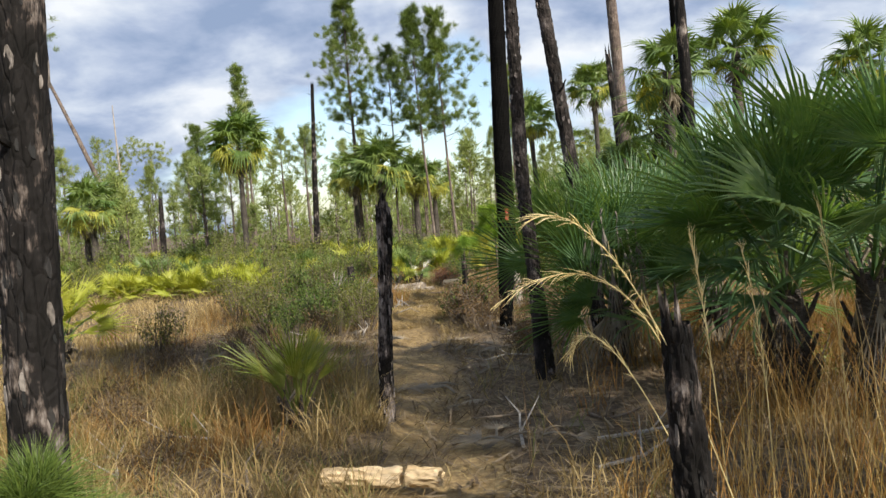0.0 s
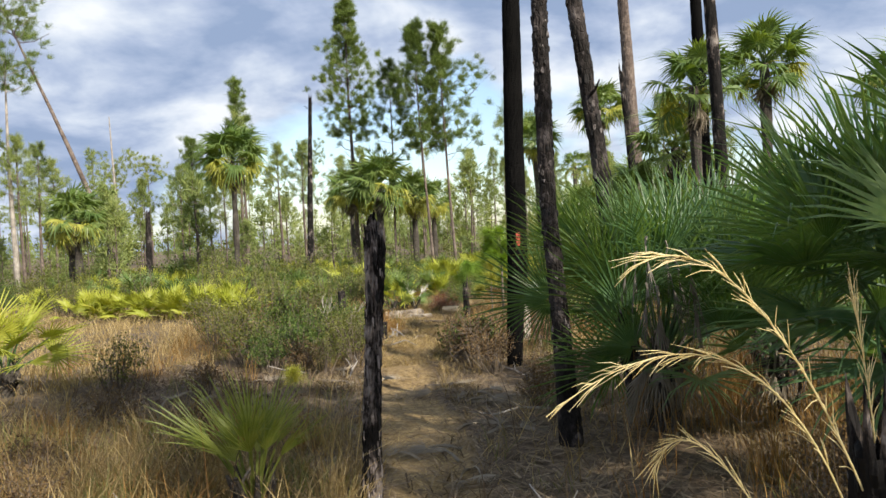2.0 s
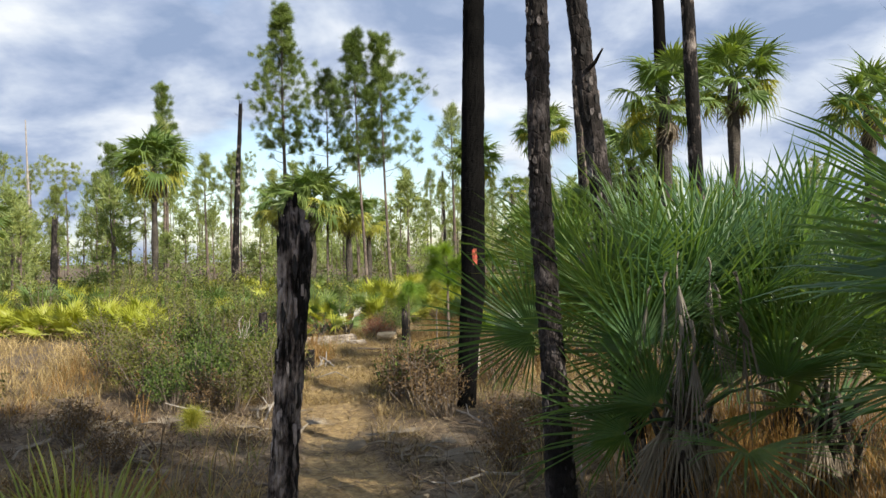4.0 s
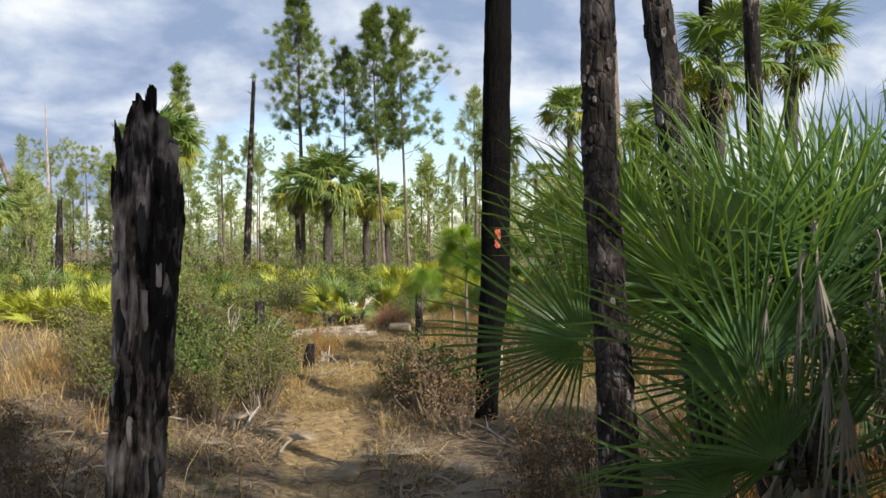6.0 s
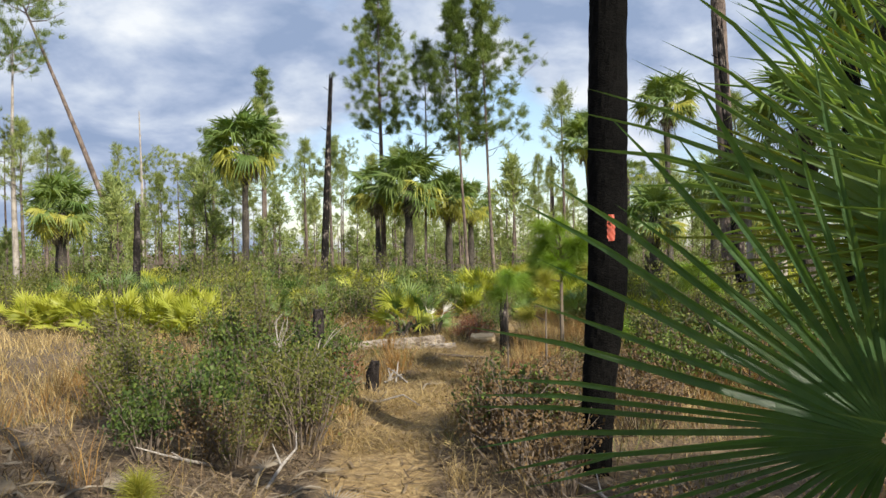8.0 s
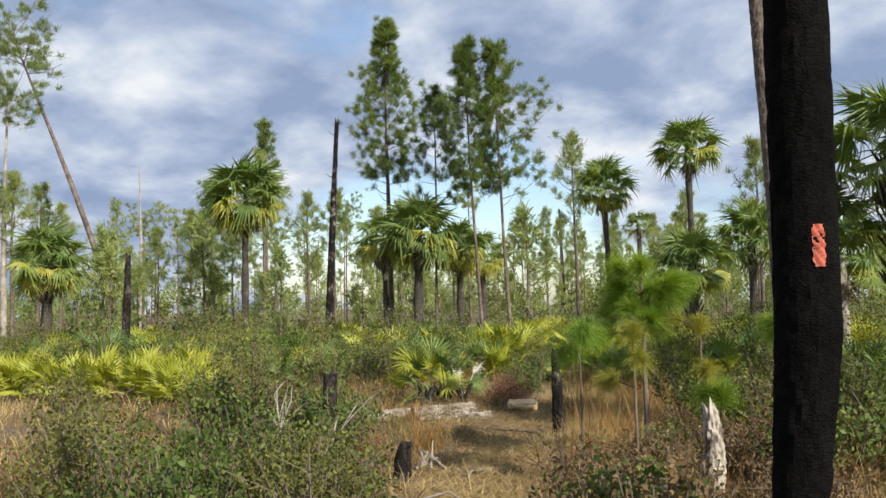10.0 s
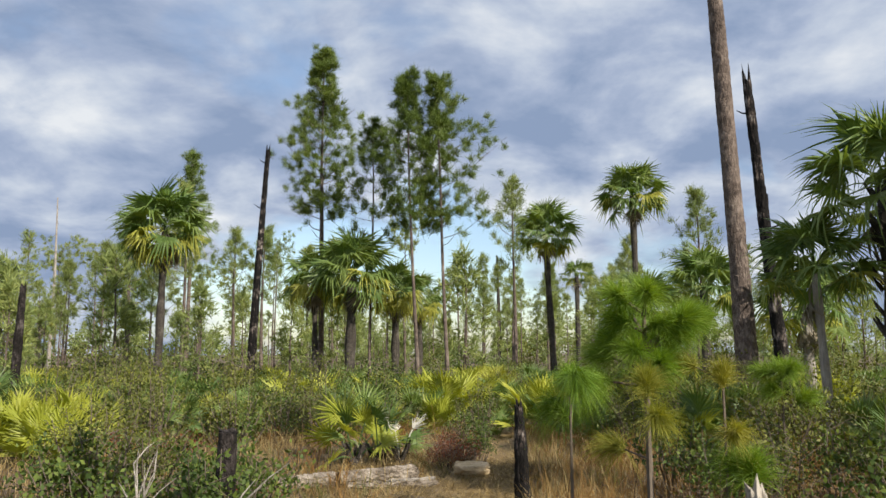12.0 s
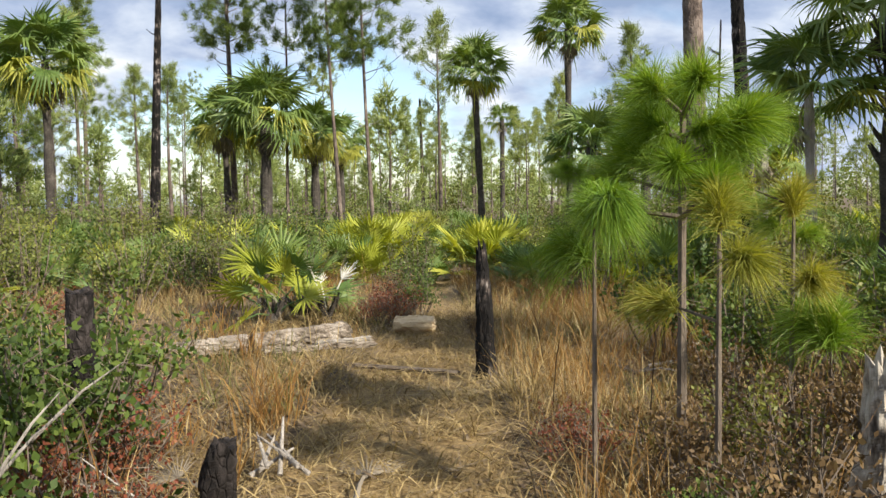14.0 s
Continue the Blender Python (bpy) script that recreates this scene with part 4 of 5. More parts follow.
def woods():
    """Scattered pines out to the tree line."""
    r = np.random.default_rng(5)
    n = 0
    while n < 155:
        y = r.uniform(48, 140)
        x = r.uniform(-0.72, 0.72) * (y + 6) - 3
        if abs(x + 4) < 9 and y < 60:
            continue
        k = (PINE_KINDS[n % 3] if y < 66 else TALL_KINDS[n % 3]) if r.random() < 0.88 else FLAT_KINDS[n % 2]
        place(k, x, y, r.uniform(0.42, 0.95), r.uniform(0, 360), r.uniform(0.9, 1.3))
        n += 1
    n = 0
    while n < 80:
        y = r.uniform(44, 110)
        x = r.uniform(-0.7, 0.7) * (y - 2) - 3
        place(YOUNG_KINDS[n % 3], x, y, r.uniform(0.6, 1.35), r.uniform(0, 360))
        n += 1
    # added out of view, behind and beside the walker: they close the place and shade the trail
    for i, (x, y, s) in enumerate([(8.6, -2.6, 1.1), (7.6, -0.85, 0.92), (-5, -13, 1.0), (0, -16, 1.1), (-14, -9, 1.0), (19, 4, 1.0), (6, -15, 1.2), (-9, -18, 1.2), (17, -4, 1.1), (-18, 4, 1.0), (17, 14, 1.0)]):
        place(PINE_KINDS[i % 3], x, y, s, i * 50.0)


woods()
# out of view, added so that its crown shades the ground left of the trail
pine("unseen tall longleaf pine with a high crown added behind the walker for shade", 13.5, 9.2, 2.2, 34, 0.2, 61, PINE_BARK, NEEDLE, 8, 50, 0.45, 0.03, at=stand(8.3, -1.9, 13.5))

# ---- palmettos near the trail ----
frond_palm("large young cabbage palm of broad green fan leaves", 1.95, 7.5,
           [(1.55, 7.0, 1.31, 196, 38, 52, 1.05), (1.62, 7.2, 1.75, 150, 58, 50, 1.0), (1.02, 7.62, 1.35, 178, 14, 66, 1.0), (1.2, 7.9, 1.75, 165, 25, 40, 0.95),
            (1.9, 7.3, 1.75, 115, 78, 10, 1.0), (2.15, 7.4, 1.7, 130, 70, -20, 1.0), (2.3, 7.5, 1.6, 95, 72, -20, 0.95), (1.75, 7.75, 1.75, 140, 70, 15, 1.0),
            (2.1, 7.9, 1.75, 100, 76, 0, 1.0), (1.25, 7.7, 1.9, 172, 48, 30, 0.8), (2.5, 7.2, 1.5, -50, 62, -40, 0.9),
            (1.5, 7.45, 1.6, 175, 40, 75, 0.95), (2.1, 7.3, 1.7, 80, 78, 0, 0.95), (2.35, 7.8, 1.7, 90, 75, -10, 1.0), (1.35, 8.1, 1.85, 150, 50, 40, 0.85)]
           + [(1.62, 6.95, 1.0, 195, 10, 50, 0.95), (2.3, 6.85, 1.15, 290, 30, -20, 1.0), (2.55, 7.0, 1.3, 320, 35, -40, 1.0),
              (1.5, 7.15, 0.8, 190, -8, 60, 0.9), (2.1, 6.85, 0.75, 265, 0, 0, 0.95), (2.65, 7.3, 1.75, 20, 68, -30, 1.0), (2.55, 7.6, 1.8, 60, 74, -20, 1.05)]
           + ring_specs(14, 3, 45, 86, (0.85, 1.0), (0.6, 0.95)), 26, 0.65, 0.13, 3, "palm", "young_cabbage_palm", count=38, spread=100, split=0.27)
GREY_STRANDS = [fan_mesh("dead_frond", 0.8, 6, radians(11), 0.2, 0.04, 0.5, 56 + i, [DEAD_GREY, DEAD_GREY], True, 0.22) for i in range(3)]
MAIN_PALM = [ob for ob in bpy.data.objects if ob.name.startswith("young_cabbage_palm")][0]
for i in range(10):
    share("dead_frond", GREY_STRANDS[i % 3], MAIN_PALM, aim(200 + 21 * i, -76 - 2 * (i % 6), 60 * math.sin(i * 2.3), (-0.34 + 0.05 * i, -0.66 + 0.12 * math.cos(i * 1.9), 1.48 + 0.2 * math.sin(i * 2.7)), 0.5 + 0.5 * (i % 5) / 4), "long grey hanging dead frond")
base = np.array([1.95, 7.5, hz(1.95, 7.5)])
for hub, yaw, pitch, roll, s in (((1.32, 8.0, 1.7), 176, 14, 62, 0.8), ((1.45, 8.1, 1.5), 185, 2, 50, 0.75)):
    share("old_frond", frond_mesh((0, 0, 0.6), np.array(hub) - base, yaw, pitch, roll, 0.85 * s, radians(85), 0.1, [GRASSY_PALM, GRASSY_PALM], 400 + yaw, 34, 0.22), MAIN_PALM, Matrix(), "ageing frond with scorched pinkish tips")
frond_palm("young cabbage palm with wide dark green fans", 2.95, 5.4,
           [(2.37, 5.16, 1.94, 110, 58, 25, 1.08), (2.42, 5.18, 1.82, 190, -8, 30, 1.0), (2.92, 5.78, 2.05, 85, 78, 10, 1.1), (3.35, 6.05, 2.0, 70, 70, -15, 1.1), (2.5, 5.65, 1.95, 150, 48, 40, 1.0),
            (3.25, 5.18, 1.9, -20, 40, -30, 1.0), (2.75, 4.98, 1.7, 220, 10, 30, 0.95), (3.4, 5.65, 2.15, 20, 65, 0, 1.05), (2.5, 5.35, 1.85, 172, 22, 75, 1.0), (2.65, 5.2, 2.0, 140, 58, 60, 1.05),
            (2.6, 5.0, 1.45, 235, -15, 20, 0.95), (2.85, 4.95, 1.9, 260, 55, 0, 1.0)] + ring_specs(8, 8, 0, 60, (0.85, 1.0), (0.7, 1.0)), 6, 0.95, 0.12, 8, "palm", "young_cabbage_palm", droop=0.18, split=0.3)
frond_palm("young cabbage palm with crowded green fans", 3.0, 7.7, ring_specs(24, 33, 8, 84, (0.9, 1.05), (0.55, 0.95)), 16, 0.6, 0.12, 33, "palm", "young_cabbage_palm", count=38, spread=100, split=0.27)
frond_palm("young cabbage palm with tall shading fans", 3.4, 5.05, ring_specs(20, 29, 14, 86, (0.9, 1.1), (0.8, 1.2)), 6, 1.05, 0.12, 29, "palm", "young_cabbage_palm")
frond_palm("young cabbage palm with upright green fans", 3.4, 9.4, ring_specs(18, 9, 5, 82, (0.85, 1.05), (0.7, 1.1)), 5, 0.9, 0.12, 9, "palm", "young_cabbage_palm")
frond_palm("young cabbage palm with dense green fans", 5.3, 7.8, ring_specs(15, 19, 5, 82, (0.85, 1.0), (0.6, 1.0)), 5, 0.6, 0.12, 19, "palm", "young_cabbage_palm")
frond_palm("small palmetto with narrow upright leaves", -0.95, 5.35, ring_specs(14, 10, 52, 86, (0.8, 1.1), (0.25, 0.45)), 2, 0, 0.06, 10, radius=0.5, count=13, spread=36, split=0.3, mats=[GRASSY_PALM, GRASSY_PALM])
frond_palm("palmetto with sunlit pale fans", -6.35, 10.9, ring_specs(18, 11, 5, 80, (0.85, 1.05), (0.5, 0.8)), 4, 0.35, 0.1, 11, mats=[FAN_SUN_YELLOW, FAN_GREEN], radius=0.68, count=28, split=0.3)
frond_palm("palmetto with yellow and green fans beside the log", -2.45, 20.9, ring_specs(8, 12, 5, 75, (0.9, 1.2), (0.4, 0.7)), 3, 0, 0.09, 12, mats=[FAN_SUN_YELLOW, FAN_GREEN], radius=0.42, count=22)
frond_palm("green palmetto behind the fallen log", -2.15, 21.2, ring_specs(9, 13, 10, 80, (0.9, 1.2), (0.4, 0.7)), 3, 0, 0.09, 13, radius=0.42, count=22, mats=[PALM_LEAF, PALM_LEAF])

def clump(label, n, seed, mats, r0=0.5, stalk=0.5):
    ob = thing("saw_palmetto", label, "palmetto", "saw palmettos")
    r = np.random.default_rng(seed)
    for i in range(n):
        a = i * 137.5
        s = Soup()
        put_leaf(s, aim(a + r.uniform(-20, 20), 82 - 70 * (i + 0.5) / n + r.uniform(-8, 8), r.uniform(-30, 30), (0.12 * math.cos(a) * r.uniform(0, 2), 0.12 * math.sin(a) * r.uniform(0, 2), 0.02)), r0 * r.uniform(0.85, 1.1), 22, radians(115), stalk * r.uniform(0.8, 1.3), 0.1, 0.3, r, False)
        part("frond", s, mats, ob)
    return ob


YEL = [clump("sunlit yellow-green saw palmetto clump", 15, 70 + i, [FAN_SUN_YELLOW, FAN_SUN_YELLOW]) for i in range(2)]
GRN = [clump("green saw palmetto clump among shrubs", 15, 80 + i, [PALM_LEAF, PALM_LEAF]) for i in range(3)]
DRY = [clump("half-withered yellow saw palmetto clump", 14, 90 + i, [PALM_OLD_LIT, DEAD_LEAF]) for i in range(1)]
for ob, (x, y) in zip(YEL + GRN + DRY, [(-7.9, 21.6), (-6.9, 21.2), (-3.0, 27), (-5.2, 24.5), (5.4, 22.6), (-6.2, 26)]):
    ob.matrix_basis = pose(x, y, hz(x, y))
for i, (x, y, s) in enumerate([(-8.9, 21.8, 1.1), (-9.9, 22.3, 1.0), (-7.3, 22.6, 1.1), (-8.4, 23.2, 1.1), (-11, 22.5, 1.0), (-6.4, 20.6, 0.9), (-12, 23, 1.0)]):
    place(YEL[i % 2], x, y, s, i * 77.0)


def understory_palmettos():
    r = np.random.default_rng(9)
    n = 0
    while n < 190:
        y = r.uniform(24.5, 56)
        x = r.uniform(-0.62, 0.62) * (y - 4) - 2
        if abs(x - float(trail_x(y))) < 1.0 and y < 34:
            continue
        u = r.random()
        k = GRN[n % 3] if u < 0.60 else (YEL[n % 2] if u < 0.93 else DRY[0])
        place(k, x, y, r.uniform(0.75, 1.15) * (1.0 if y < 27 else 1.35), r.uniform(0, 360))
        n += 1


understory_palmettos()
for i, (x, y, s) in enumerate([(-4.4, 31.5, 1.2), (-2.6, 32.6, 1.1), (-0.9, 30.4, 1.0), (-1.8, 34.0, 1.3), (0.6, 31.8, 1.1), (1.9, 33.4, 1.2), (-5.8, 33.8, 1.2), (-7.2, 30.8, 1.1), (-3.2, 36.0, 1.3), (3.2, 31.0, 1.1), (0.0, 35.6, 1.3), (-0.4, 27.0, 0.8)]):
    place((YEL[0] if i % 4 == 1 else GRN[i % 3]), x, y, s, i * 59.0)
for i, (x, y, s) in enumerate([(-5.6, 25.2, 0.9), (-4.6, 26.4, 1.0), (-2.9, 25.6, 0.9), (-4.0, 28.6, 1.1), (-6.6, 27.2, 1.0), (-2.2, 28.2, 1.0), (1.1, 23.4, 0.85), (2.2, 22.2, 0.9), (3.0, 22.6, 1.1), (1.5, 25.6, 1.0), (0.9, 27.4, 1.0), (4.0, 24.2, 1.15), (-1.6, 27.4, 1.0), (-3.6, 30.2, 1.2), (-8.6, 26.0, 1.1), (5.2, 20.4, 1.2), (4.4, 19.6, 1.0)]):
    place((YEL[i % 2] if i % 5 == 2 else GRN[i % 3]), x, y, s, i * 83.0)


# ---- shrubs ----
def shrub(label, h, w, stems, leaves, size, leaf, seed, name="shrub", upright=0.6, twig=TWIG, group="", long=1.7):
    r = np.random.default_rng(seed)
    p = thing(name, label, "shrub", group or "shrubs")
    s, l = Soup(), Soup()
    tips = []
    for i in range(stems):
        a = r.uniform(0, 6.28)
        rr = w * 0.5 * math.sqrt(r.random())
        top = np.array([math.cos(a) * rr, math.sin(a) * rr, h * r.uniform(0.6, 1.0) * (1 - 0.35 * (rr / (w * 0.5)) ** 2)])
        base = np.array([math.cos(a) * rr * 0.3, math.sin(a) * rr * 0.3, -0.05])
        mid = base + (top - base) * 0.5 + r.normal(0, 0.05 * w, 3) * [1, 1, 0.3]
        tube(s, [base, mid, top], [0.009 * h + 0.002, 0.006 * h + 0.002, 0.003], 4, 0, cap=False)
        for j in range(3):
            f = r.uniform(0.35, 0.95)
            b = base + (top - base) * f
            e = b + np.array([r.normal(0, 0.14), r.normal(0, 0.14), r.uniform(0.04, 0.2)]) * w
            tube(s, [b, e], [0.004, 0.002], 3, 0, cap=False)
            tips.append((b, e))
        tips.append((base + (top - base) * 0.55, top))
    k = r.integers(len(tips), size=leaves)
    A, B = np.array([t[0] for t in tips]), np.array([t[1] for t in tips])
    f = r.uniform(0.15, 1.05, (leaves, 1))
    c = A[k] + (B[k] - A[k]) * f + r.normal(0, 0.035 * w + 0.01, (leaves, 3))
    d = unit(r.normal(0, 1, (leaves, 3)) + [0, 0, upright])
    sd = unit(np.cross(d, r.normal(0, 1, d.shape)))
    L = size * r.uniform(0.6, 1.2, (leaves, 1))
    W = L / long / 2
    v = np.stack([c, c + d * L * 0.5 + sd * W, c + d * L, c + d * L * 0.5 - sd * W], 1)
    o = l.n
    l.v.append(v.reshape(-1, 3))
    l.f += [tuple(q) for q in (np.arange(leaves * 4).reshape(-1, 4) + o).tolist()]
    l.m += [0] * leaves
    l.n += leaves * 4
    tagged(part("twigwork", s, twig, p), kind="stuff")
    tagged(part("foliage", l, leaf, p), kind="stuff")
    return p


S_NEAR = [shrub("green gallberry shrub with small glossy leaves", 0.9, 0.9, 16, 1150, 0.05, SHRUB_LEAF, 100),
          shrub("spreading green leafy shrub", 0.75, 1.1, 18, 1150, 0.05, SHRUB_LEAF, 101),
          shrub("olive-green fine-leaved upright shrub", 1.0, 1.0, 18, 1300, 0.04, OLIVE_LEAF, 102),
          shrub("withered brown twiggy low shrub", 0.7, 0.8, 22, 1100, 0.035, BROWN_LEAF, 103),
          shrub("red-tinged low blueberry shrub", 0.5, 0.8, 20, 1100, 0.03, RED_LEAF, 104),
          shrub("tall olive-brown bushy shrub", 1.5, 1.4, 20, 1250, 0.062, OLIVE_BROWN, 105)]
for ob, (x, y, s) in zip(S_NEAR, [(-2.6, 12.6, 1.0), (-3.2, 12.9, 1.0), (-2.2, 13.4, 1.0), (-0.1, 12.5, 1.0), (-3.4, 15.9, 1.0), (-6.3, 23.2, 1.0)]):
    ob.matrix_basis = pose(x, y, hz(x, y))
SHRUB_SPOTS = [(3, 0.15, 12.0, 1.3), (3, 0.35, 12.9, 1.2), (3, -0.2, 13.4, 1.1), (3, 0.45, 11.3, 1.0), (0, 0.1, 12.6, 0.95), (1, -0.05, 13.0, 0.9), (3, 1.45, 14.1, 1.0), (0, 1.85, 15.0, 1.0), (3, 0.45, 14.1, 1.0), (3, 1.2, 13.3, 1.1), (3, 0.2, 13.8, 0.8), (3, -2.4, 9.0, 0.7), (3, -3.4, 8.2, 0.8), (3, -2.2, 7.4, 0.7), (3, -3.2, 10.2, 0.8), (2, -4.6, 10.6, 0.9), (3, 0.9, 8.6, 0.7), (3, -1.6, 4.2, 0.6), (3, -2.4, 5.2, 0.7), (3, -3.0, 6.3, 0.7), (2, -1.9, 6.4, 0.5), (3, 2.6, 5.4, 0.9), (3, 2.1, 4.6, 0.7), (2, 3.2, 5.9, 0.8), (3, 1.3, 9.2, 0.9), (3, 1.0, 10.2, 0.8), (2, 2.7, 10.4, 0.9), (3, -1.0, 21.6, 0.9), (0, -0.9, 22.0, 0.9), (3, -0.2, 19.6, 0.5), (0, -2.9, 13.6, 1.0), (2, -3.7, 13.2, 1.0),
               (0, -2.5, 14.4, 1.0), (1, -3.3, 14.9, 1.1), (1, -4.1, 14.6, 1.0), (4, -2.7, 15.2, 1.0), (4, -2.2, 15.0, 0.9), (4, -2.4, 16.0, 1.0), (2, -1.75, 12.5, 0.95), (2, -2.15, 12.0, 0.7), (3, -2.5, 12.1, 0.9), (0, -2.9, 12.0, 0.75), (2, -1.95, 13.05, 0.95), (4, -3.0, 16.6, 1.1), (0, -4.2, 16.6, 1.1),
               (1, -4.4, 17.7, 1.0), (0, -3.0, 17.2, 0.8), (2, -5.2, 15.6, 1.2), (0, 1.4, 17.2, 1.0), (1, 1.9, 17.8, 1.1), (3, 1.1, 15.6, 0.9),
               (3, 0.35, 15.3, 0.8), (3, 0.55, 14.7, 0.9), (2, 0.75, 15.2, 0.7), (3, 0.9, 16.1, 0.9), (3, 1.3, 15.1, 1.0), (3, 1.7, 15.7, 1.0), (0, 0.2, 14.6, 0.5), (4, 0.0, 15.9, 0.7), (3, 2.2, 16.4, 1.0), (2, 1.9, 16.9, 1.1), (0, 2.6, 17.4, 1.1), (1, 0.45, 13.9, 0.6), (4, -1.15, 20.6, 0.9), (0, -0.75, 21.2, 0.7), (4, -1.0, 21.3, 1.0), (4, -5.0, 21.0, 1.1), (4, -6.5, 22.0, 1.2), (0, -2.55, 15.75, 1.05), (1, -2.95, 15.75, 1.0), (0, -2.3, 14.2, 0.9), (1, -2.0, 13.9, 0.8)]
for k, x, y, s in SHRUB_SPOTS:
    place(S_NEAR[k], x, y, s, x * 300)
for i, (x, y, s) in enumerate([(-5.6, 19.8, 0.9), (-4.6, 22.4, 1.0), (-3.4, 23.4, 0.9), (-7.6, 25.4, 1.1), (-9.6, 26.0, 1.2), (-12.0, 26.6, 1.2), (-14.0, 25.0, 1.1), (-10.8, 30.0, 1.3), (-5.2, 28.6, 1.2), (-3.4, 30.2, 1.1), (-0.7, 24.8, 0.8), (1.6, 21.8, 0.8), (2.5, 23.6, 1.0), (3.4, 26.4, 1.1), (1.8, 28.6, 1.0), (5.0, 29.0, 1.2), (7.6, 25.0, 1.1), (8.4, 30.6, 1.3), (-16.4, 31.0, 1.3), (-8.2, 33.0, 1.4), (-2.0, 35.0, 1.3), (0.4, 38.0, 1.3), (-6.0, 37.0, 1.4), (-13.0, 36.0, 1.5), (-19.0, 28.0, 1.2), (4.4, 37.0, 1.3), (10.6, 36.0, 1.5), (12.0, 28.0, 1.2), (-2.4, 26.0, 0.8), (-16.0, 22.0, 1.0), (2.9, 17.2, 0.7), (3.4, 20.4, 0.9)]):
    place(S_NEAR[5], x, y, s, i * 67.0, 0.85 + 0.1 * (i % 4))


def understory():
    r = np.random.default_rng(21)
    n = 0
    while n < 90:
        y = r.uniform(14, 32)
        x = r.uniform(-0.62, 0.62) * (y - 4) - 1
        if abs(x - float(trail_x(y))) < 1.4 or (abs(x + 8.5) < 3.5 and y < 24) or (-4 < x < -0.4 and 17.5 < y < 21):
            continue
        k = [0, 1, 2, 0, 1, 2][int(r.integers(6))]
        place(S_NEAR[k], x, y, r.uniform(0.8, 1.35), r.uniform(0, 360))
        n += 1


def bush_source(h, w, leaves, size, seed, k):
    """Leaf cloud and stems of a far bush, for stamping."""
    r = np.random.default_rng(seed)
    lobes = np.stack([r.normal(0, w * 0.24, 9), r.normal(0, w * 0.24, 9), h * r.uniform(0.3, 0.82, 9)], 1)
    c = lobes[r.integers(9, size=leaves)] + r.normal(0, 0.17, (leaves, 3)) * [w, w, h * 0.8]
    c[:, 2] = np.abs(c[:, 2])
    d = unit(r.normal(0, 1, (leaves, 3)) + [0, 0, 0.5])
    sd = unit(np.cross(d, r.normal(0, 1, d.shape)))
    L = size * r.uniform(0.6, 1.2, (leaves, 1))
    v = np.stack([c, c + d * L * 0.5 + sd * L * 0.3, c + d * L, c + d * L * 0.5 - sd * L * 0.3], 1).reshape(-1, 3)
    return [(v, np.arange(leaves * 4).reshape(-1, 4), k)]


def far_bushes():
    r = np.random.default_rng(22)
    near = [bush_source(1.2, 1.5, 1150, 0.062, 1, 0), bush_source(1.3, 1.6, 1150, 0.062, 2, 1), bush_source(1.5, 1.4, 1150, 0.06, 3, 1), bush_source(1.1, 1.5, 1150, 0.06, 4, 0)]
    far = [bush_source(1.3, 1.6, 420, 0.13, 5, 0), bush_source(1.4, 1.7, 420, 0.13, 6, 1), bush_source(1.9, 1.6, 420, 0.14, 7, 2), bush_source(1.2, 1.5, 420, 0.13, 8, 1)]
    sp = Soup()
    n = 0
    while n < 430:
        y = 25 + (17 * r.random() if n < 150 else 17 + 78 * r.random() ** 1.5)
        x = r.uniform(-0.68, 0.68) * (y - 2) - 2
        if abs(x - float(trail_x(y))) < 1.3 and y < 36:
            continue
        sc = r.choice([0.45, 0.6, 0.75, 0.9, 1.15]) * r.uniform(0.9, 1.15) * (1.0 if y < 50 else 1.15)
        stamp(sp, (near if n < 150 else far)[int(r.integers(4))], [pose(x, y, hz(x, y) - 0.05, 0, 0, r.uniform(0, 360)) @ Matrix.Scale(sc, 4)])
        n += 1
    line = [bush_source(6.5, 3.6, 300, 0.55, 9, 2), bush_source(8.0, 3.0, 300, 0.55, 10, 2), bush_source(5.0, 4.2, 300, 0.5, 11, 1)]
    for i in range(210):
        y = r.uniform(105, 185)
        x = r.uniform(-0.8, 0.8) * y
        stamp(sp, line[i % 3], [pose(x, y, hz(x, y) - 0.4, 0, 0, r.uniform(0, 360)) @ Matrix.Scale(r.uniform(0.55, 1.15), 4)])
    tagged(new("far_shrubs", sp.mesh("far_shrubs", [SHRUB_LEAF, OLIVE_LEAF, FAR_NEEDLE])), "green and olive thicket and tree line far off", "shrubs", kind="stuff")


understory()
far_bushes()


